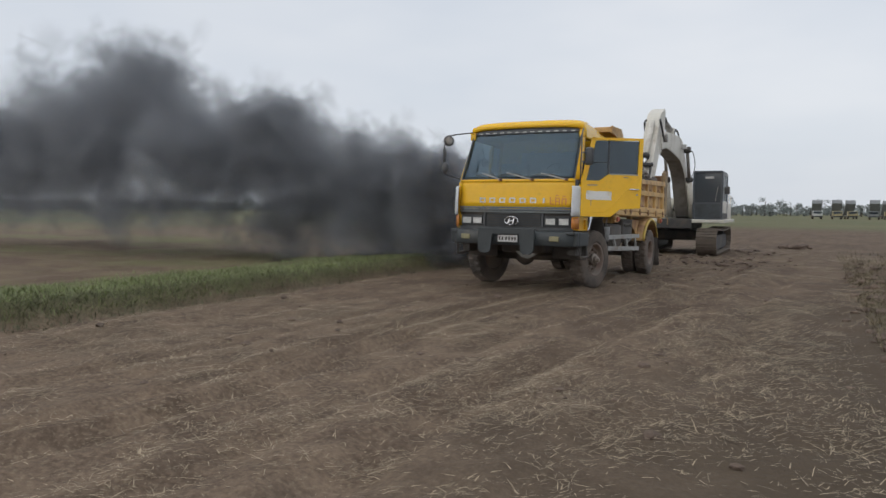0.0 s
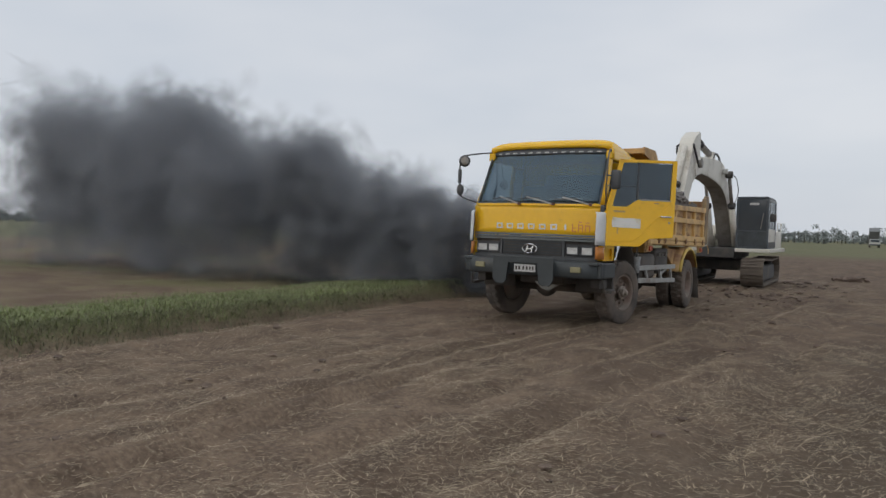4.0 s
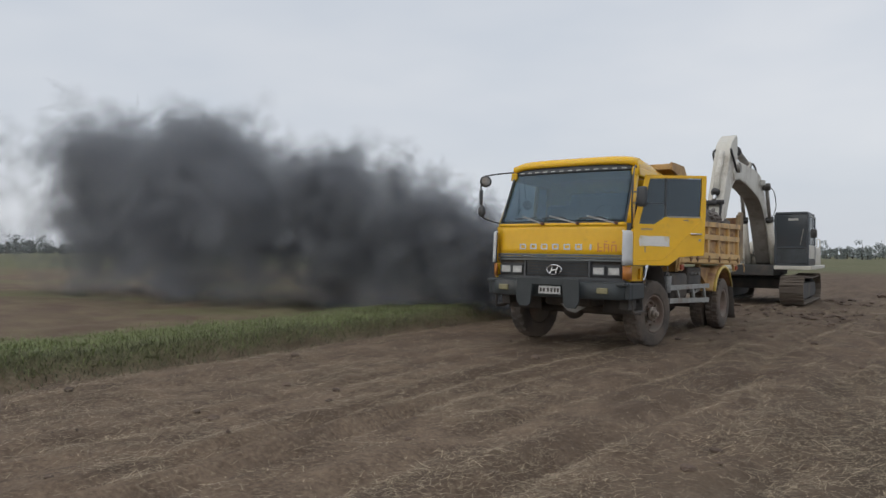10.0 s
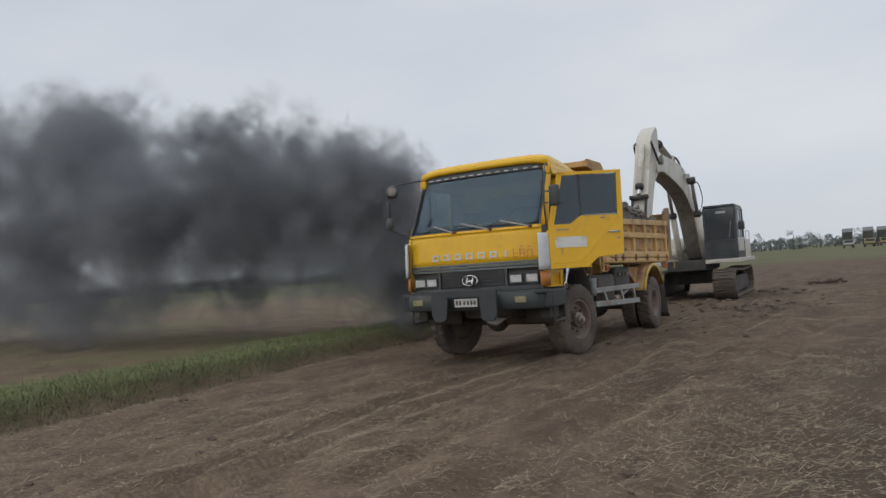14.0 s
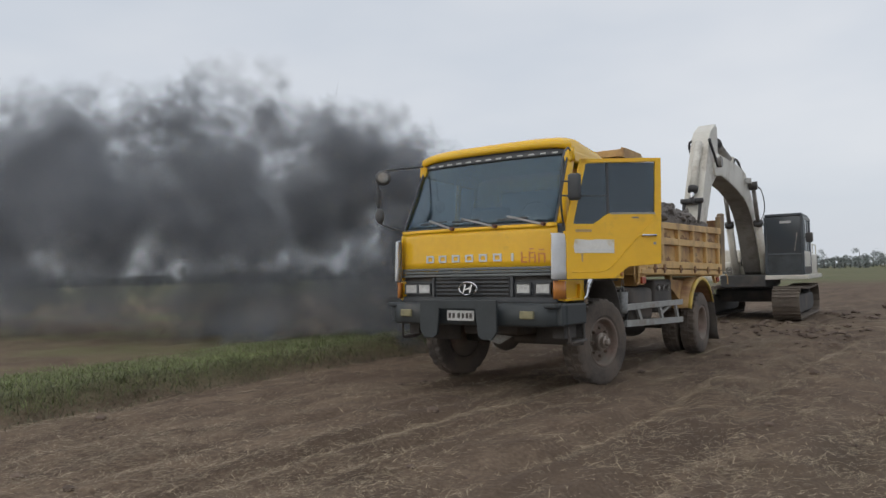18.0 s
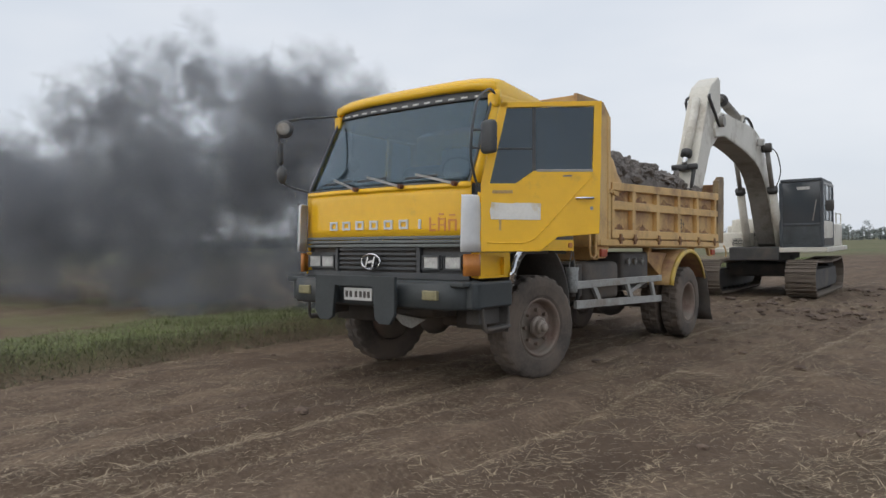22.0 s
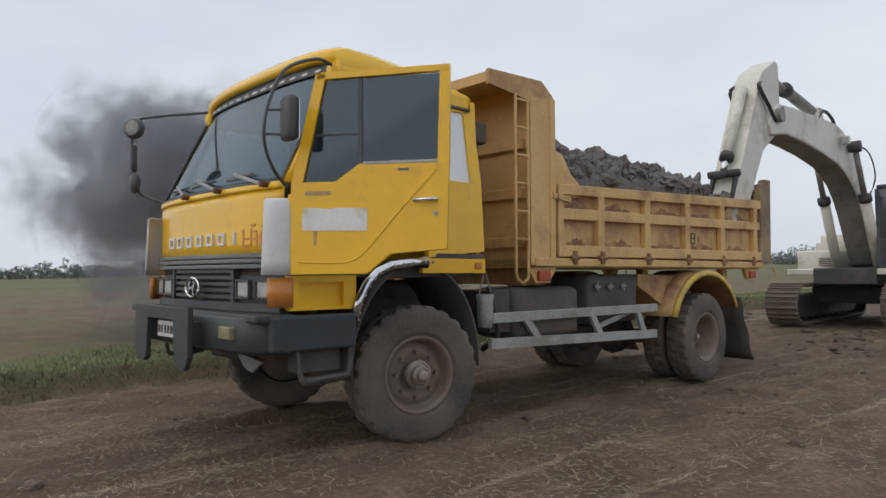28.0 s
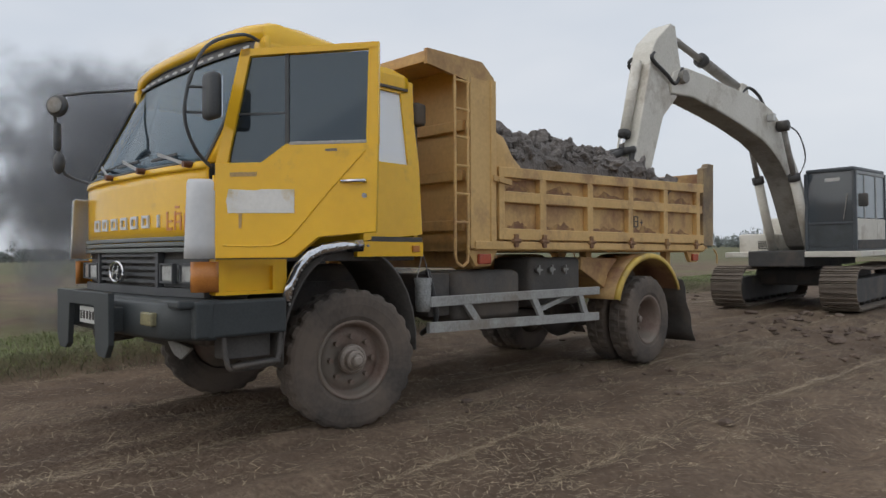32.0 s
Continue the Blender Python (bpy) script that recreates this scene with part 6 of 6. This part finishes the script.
    cyl = part("stick_cylinder", rod(bmesh.new(), a, mid, 0.095, 14), EXC_GREY, boom, "grey stick cylinder", True)
    part("cylinder_rod", rod(bmesh.new(), mid, b, 0.06, 12), EXC_GREY, cyl, "", True)
    part("cylinder_head", rod(bmesh.new(), mid - (b - a) * 0.02, mid + (b - a) * 0.03, 0.125, 14), EXC_DARK, cyl, "", True)
    part("cylinder_bracket", slab(bmesh.new(), loc([(3.5, 3.84), (4.0, 3.9), (3.85, 4.2), (3.65, 4.2)]), "x", -0.12, 0.12, 0.01), EXC_WHITE, boom)

    stick = new("stick")
    stick.parent = upper
    stick.matrix_basis = Matrix.Translation((0.111, -6.19, 3.24))
    stick["label"] = "cream excavator stick with hoses down its face"
    o = (-6.19, 3.24)
    body = slab(bmesh.new(), [(-s - o[0], z - o[1]) for s, z in [(6.02, 3.55), (6.08, 4.58), (6.22, 4.62), (6.72, 4.34), (6.86, 4.18), (7.45, 3.0), (7.95, 2.05), (7.92, 1.85), (7.70, 1.80), (7.45, 2.0), (6.75, 3.1)]], "x", -0.19, 0.19, 0.02)
    part("stick_beam", body, EXC_WHITE, stick)
    up = 0.48
    for s in (-1, 1):
        hs = tube(bmesh.new(), curve_points([(s * 0.17, -6.80 + 6.19, 0.42 + up), (s * 0.22, -6.95 + 6.19, 0.30 + up), (s * 0.24, -6.6 + 6.19, 0.05 + up), (s * 0.235, -6.35 + 6.19, -0.1 + up), (s * 0.25, -6.1 + 6.19, 0.15 + up)], 5), 0.03, 6)
        part("hose", hs, HOSE, stick, "", True)
    a, b = Vector((0, -6.98 + 6.19, 0.30 + up)), Vector((0, -7.75 + 6.19, -1.05 + up))
    mid = a.lerp(b, 0.82)
    cyl = part("bucket_cylinder", rod(bmesh.new(), a + Vector((0, -0.05, 0)), mid, 0.075, 14), EXC_WHITE, stick, "cream bucket cylinder", True)
    part("cylinder_rod", rod(bmesh.new(), mid, b, 0.045, 12), CHROME, cyl, "bright rod", True)
    part("cylinder_head", rod(bmesh.new(), mid - (b - a) * 0.02, mid + (b - a) * 0.04, 0.10, 14), EXC_DARK, cyl, "", True)
    ln = bmesh.new()
    bar(ln, (-0.16, -7.65 + 6.19, -1.05 + up), (-0.16, -7.85 + 6.19, -1.6 + up), 0.05, 0.12)
    bar(ln, (0.16, -7.65 + 6.19, -1.05 + up), (0.16, -7.85 + 6.19, -1.6 + up), 0.05, 0.12)
    rod(ln, (-0.22, -7.72 + 6.19, -1.08 + up), (0.22, -7.72 + 6.19, -1.08 + up), 0.055, 12)
    bar(ln, (0, -7.72 + 6.19, -1.08 + up), (0, -7.98 + 6.19, -1.14 + up), 0.13, 0.09)
    part("bucket_link", ln, EXC_DARK, stick, "dark bucket linkage", True)

    bucket = new("bucket")
    bucket.parent = upper
    bucket.matrix_basis = Matrix.Translation((0.111, -7.80, 1.92))
    bucket["label"] = "dark digging bucket sunk in the load"
    prof = [(0.0, 0.1), (0.25, 0.08), (0.42, -0.08), (0.46, -0.30), (0.36, -0.42), (0.06, -0.42)]
    rows = [[(-0.27 + 0.32 * i / 6, -s, z) for i in range(7)] for s, z in prof]
    part("bucket_shell", sheet(bmesh.new(), rows, 0.03), EXC_DARK, bucket)
    for s in (-1, 1):
        part("bucket_cheek", slab(bmesh.new(), [(-a, z) for a, z in prof], "x", -0.11 + s * 0.16 - 0.015, -0.11 + s * 0.16 + 0.015), EXC_DARK, bucket)
    for k in range(4):
        part("bucket_tooth", boxed(-0.23 + k * 0.085 - 0.025, -0.23 + k * 0.085 + 0.025, -0.12, 0.04, -0.45, -0.41), STEEL, bucket)
    return boom, stick, bucket


boom, stick, bucket = build_boom()


# ---- far dump trucks waiting with raised beds ----
def far_truck(m, paint, label):
    t = thing("far_dump_truck", label, "truck", m, "trucks waiting far off")
    part("cab", boxed(-1.1, 1.1, 0, 1.7, 0.75, 2.1, bevel=0.08), paint, t, "", True)
    part("windscreen", boxed(-0.95, 0.95, -0.02, 0.01, 1.4, 1.95, bevel=0), DARK_GLASS, t)
    part("bumper", boxed(-1.12, 1.12, -0.1, 0.1, 0.55, 0.85), BUMPER, t)
    part("chassis", boxed(-0.5, 0.5, 0.3, 6.5, 0.6, 0.9), CHASSIS, t)
    tilt = Matrix.Translation((0, 6.3, 1.1)) @ Matrix.Rotation(radians(-42), 4, "X")
    part("raised_bed", box(bmesh.new(), -1.15, 1.15, -4.3, 0, 0, 0.9, 0.03, tilt), HAZED_DARK, t, "raised tipping bed, its dark paint paled with haze")
    part("headboard", box(bmesh.new(), -1.15, 1.15, -4.4, -4.3, 0, 1.25, 0.02, tilt), HAZED_DARK, t)
    for x in (-1, 1):
        for y in (0.9, 4.8):
            w = lathe(bmesh.new(), [(0, -0.15), (0.5, -0.15), (0.5, 0.15), (0, 0.15)], 20, "x", (x, y, 0.5))
            part("wheel", w, RUBBER, t, "", True)
    return t


FAR_WHITE = material("far_white_paint", (0.55, 0.55, 0.52), rough=0.6, amount=0.25, bump=0.03)
for x, y, yaw, paint, label in ((4.95, 191.5, 3, FAR_WHITE, "far white dump truck with its dark bed raised"), (9.4, 190, 2, FAR_PAINT, "far yellow dump truck with its dark bed raised"), (13.0, 196, 8, FAR_PAINT, "far dump truck with its dark bed raised"), (17.4, 193, -6, HAZED_DARK, "far dark dump truck with its bed raised"), (21.6, 203, 5, FAR_PAINT, "far dump truck with its dark bed raised")):
    far_truck(pose(x, y, 0, 0, 0, yaw), paint, label)


# ---- smoke ----
# Black smoke from the truck's far side, drifting over the field: rigid puffs of fine soot flakes that travel.
def puff_mesh(seed, flakes=50):
    rng = np.random.RandomState(seed)
    lobes = rng.normal(0, 0.42, (11, 3))
    sizes = rng.uniform(0.24, 0.52, 11)
    share = sizes ** 2.2
    pick = rng.choice(11, flakes, p=share / share.sum())
    ball = rng.normal(0, 1, (flakes, 3))
    ball /= np.linalg.norm(ball, axis=1)[:, None]
    c = lobes[pick] + ball * (sizes[pick] * rng.uniform(0, 1, flakes) ** 0.42)[:, None]
    a = rng.normal(0, 1, (flakes, 3))
    a /= np.linalg.norm(a, axis=1)[:, None]
    b = np.cross(a, rng.normal(0, 1, (flakes, 3)))
    b /= np.linalg.norm(b, axis=1)[:, None]
    s = rng.uniform(0.30, 0.62, (flakes, 1))
    turn = [2 * math.pi * k / 7 for k in range(7)]
    verts = np.stack([c + (a * math.cos(q) + b * math.sin(q)) * s for q in turn], 1).reshape(-1, 3)
    me = bpy.data.meshes.new("puff")
    me.from_pydata(verts.tolist(), [], np.arange(flakes * 7).reshape(-1, 7).tolist())
    layer = me.uv_layers.new(name="round")
    layer.data.foreach_set("uv", np.tile(np.array([(math.cos(q), math.sin(q)) for q in turn]), (flakes, 1)).ravel())
    me.materials.append(SMOKE)
    me.update()
    return me


# The plume stands over a line across the field; its upper and lower edge over some places of that line, time by time.
PLUME_Y = 4.5
PLUME_X = (-3.5, -6, -9, -12, -16, -20.5, -26)
PLUME_TOP = (
    (0, 2.7, 3.5, 4.6, 5.5, 7.6, 5.5, 5.2),
    (6, 1.8, 2.9, 4, 5.3, 5.7, 6.7, 6.9),
    (9, 1.8, 3.1, 4.2, 5.5, 6.2, 6.7, 7.4),
    (11, 2.3, 4.5, 3.9, 6, 6.1, 6.5, 6.7),
    (13, 3.7, 4.7, 5.4, 6.2, 7.6, 7.3, 7),
    (16, 3.6, 5.5, 6.0, 5.8, 8.4, 9.8, 9.6),
    (19, 3.7, 5.1, 5.7, 5.2, 6.4, 7.6, 5.2),
    (23, 3.7, 5.0, 5.6, 4.6, 4.7, 4.9, 4.8),
    (24.5, 3.4, 4.7, 5.6, 5.2, 5.0, 5.1, 5.0),
    (27, 2.4, 3.6, 5, 5.3, 5.7, 5.8, 5.3),
    (28, 2.3, 3.4, 5, 5.8, 6.3, 6.5, 5.4),
    (32, 2.3, 3.4, 5.1, 5.9, 6.3, 5.8, 5.2),
)
PLUME_BOTTOM = (
    (0, 0.2, 0.4, 0.8, 1.1, 1.3, 1.6, 2.0),
    (6, 0.1, 0.2, 0.3, 0.3, 0.3, 0.5, 0.6),
    (9, 0.1, 0.2, 0.3, 0.4, 0.6, 0.9, 1.4),
    (11, 0.5, 0.8, 0.8, 0.6, 0.5, 0.5, 0.6),
    (13, 0.2, 2.2, 2, 0.9, 0.6, 0.6, 0.7),
    (16, 0.1, 0.1, 0.2, 0.5, 0.5, 0.6, 0.8),
    (19, 0.1, 0.1, 0.3, 0.5, 0.7, 1, 1.4),
    (23, 0.1, 0.1, 0.1, 0.2, 0.4, 0.5, 0.6),
    (24.5, 0.4, 0.4, 0.4, 0.5, 0.6, 0.7, 0.9),
    (27, 0.9, 1, 1.1, 1.2, 1.4, 1.6, 2.2),
    (28, 1, 1.2, 1.4, 1.5, 1.8, 2.9, 4.2),
    (32, 1, 1.2, 1.3, 1.4, 1.5, 1.9, 2.8),
)
PUFFS = 420
plume = thing("smoke_plume", "thick black smoke drifting low across the field behind the truck", "smoke")
puff_meshes = [puff_mesh(k + 1) for k in range(6)]
puffs = []
rng = random.Random(77)
for k in range(PUFFS):
    # every second puff belongs to a billow of seven that roll together, the rest fill the veil between
    if k % 14 == 0:
        mid, side, rise = -0.07 + 1.02 * ((k + 14 * rng.random()) / PUFFS) ** 1.32, rng.uniform(-1, 1), 0.25 + 0.8 * rng.random()
    o = new("puff", puff_meshes[k % 6])
    o.parent = plume
    o["kind"] = "stuff"
    if k % 2:
        start, aside, up = mid + rng.gauss(0, 0.020), side + rng.gauss(0, 0.2), max(0.0, min(1.08, rise + rng.gauss(0, 0.09)))
        grown = 0.62 + 0.75 * max(0.0, start) + rng.uniform(-0.15, 0.2)
    else:
        start, aside, up = -0.09 + 1.07 * ((k + rng.random()) / PUFFS) ** 1.32, rng.uniform(-1, 1), 0.96 * rng.random() ** 1.15
        grown = 0.78 + 0.95 * max(0.0, start) + rng.uniform(-0.1, 0.2)
    o.scale = (grown, grown, grown)
    puffs.append((o, start, aside, up, Euler((rng.random() * 6, rng.random() * 6, rng.random() * 6)), rng.uniform(-0.05, 0.05)))


# ---- what moves ----
def plume_at(s, k):
    """Place along the line, lower and upper edge of the plume at s (0 at the source, 1 at its far end), in its row k."""
    f = max(0.0, s) * 6
    i = min(5, int(f))
    x = PLUME_X[i] + (PLUME_X[i + 1] - PLUME_X[i]) * (f - i)
    w = min(1.0, f - i)
    low, high = PLUME_BOTTOM[k], PLUME_TOP[k]
    return x, low[i + 1] * (1 - w) + low[i + 2] * w, high[i + 1] * (1 - w) + high[i + 2] * w


def motions():
    for n, (o, start, aside, up, turn, roll) in enumerate(puffs):
        rows = []
        size = 0.72 * o.scale[0]
        for k, row in enumerate(PLUME_TOP):
            t = row[0]
            # the plume stretches with the wind, and from 25 s on most of it stays low behind the cab
            stretch = np.interp(t, (0, 5, 11, 16, 19, 24.5), (1.0, 0.9, 0.92, 1.0, 1.2, 1.35)) if t < 25 else (0.20, 0.76, 0.50, 0.18)[n % 4]
            x, low, high = plume_at((start + 0.0016 * t) * stretch, k)
            low, high = low + 0.12 * size, high - 0.65 * size
            z = low + (high - low) * up if high > low else (low + high) / 2
            e = Euler((turn.x + roll * t, turn.y + 0.02 * t, turn.z))
            rows.append((t, Matrix.Translation((x, PLUME_Y + aside * min(2.2, 0.5 + 0.35 * abs(high - low)), z)) @ e.to_matrix().to_4x4()))
        walk(o, rows)
    # slew, boom and stick, in degrees
    arm = ((0, 1.1, 2.0, -10.9), (0.5, -0.6, 2.2, -10.8), (1.2, -3.4, 2.8, -10.7), (2.5, -3.9, 3.0, -10.7), (4.5, 0.8, 2.3, -8.7), (6, 1.6, 1.6, -7.5), (9, 0.7, 0.2, -5), (13, 0.7, -1.5, -1.0), (16, 1.0, -0.7, -3), (19, 1.3, -0.3, -4.5), (22, 1.2, 0.2, -3.7),
           (24.5, 1.6, 0.5, -6), (28, 2.4, 1.0, -3.7), (28.5, 2.2, 1.1, 2), (29, 1.9, 0.9, 8), (29.5, 1.8, 0.2, 13), (30, 1.5, -0.8, 15.5), (30.5, 0.2, -3.0, 15), (31, -1.6, -4.8, 12.8), (31.5, -3.3, -4.8, 13.4), (32, -4.5, -4.6, 13.5))
    foot, pin, tip = Vector((0.111, -0.67, 1.58)), Vector((0.111, -6.19, 3.24)), Vector((0.111, -7.80, 1.92))
    swing, lift, reach, dig = [], [], [], []
    for t, a, b, c in arm:
        up, out = Matrix.Rotation(radians(b), 4, "X"), Matrix.Rotation(radians(b + c), 4, "X")
        at = foot + up.to_3x3() @ (pin - foot)
        end = at + out.to_3x3() @ (tip - pin)
        swing.append((t, pose(0, 0, 0, 0, 0, a)))
        lift.append((t, Matrix.Translation(foot) @ up))
        reach.append((t, Matrix.Translation(at) @ out))
        dig.append((t, Matrix.Translation(end) @ out))
    walk(upper, swing)
    walk(boom, lift)
    walk(stick, reach)
    walk(bucket, dig)


motions()
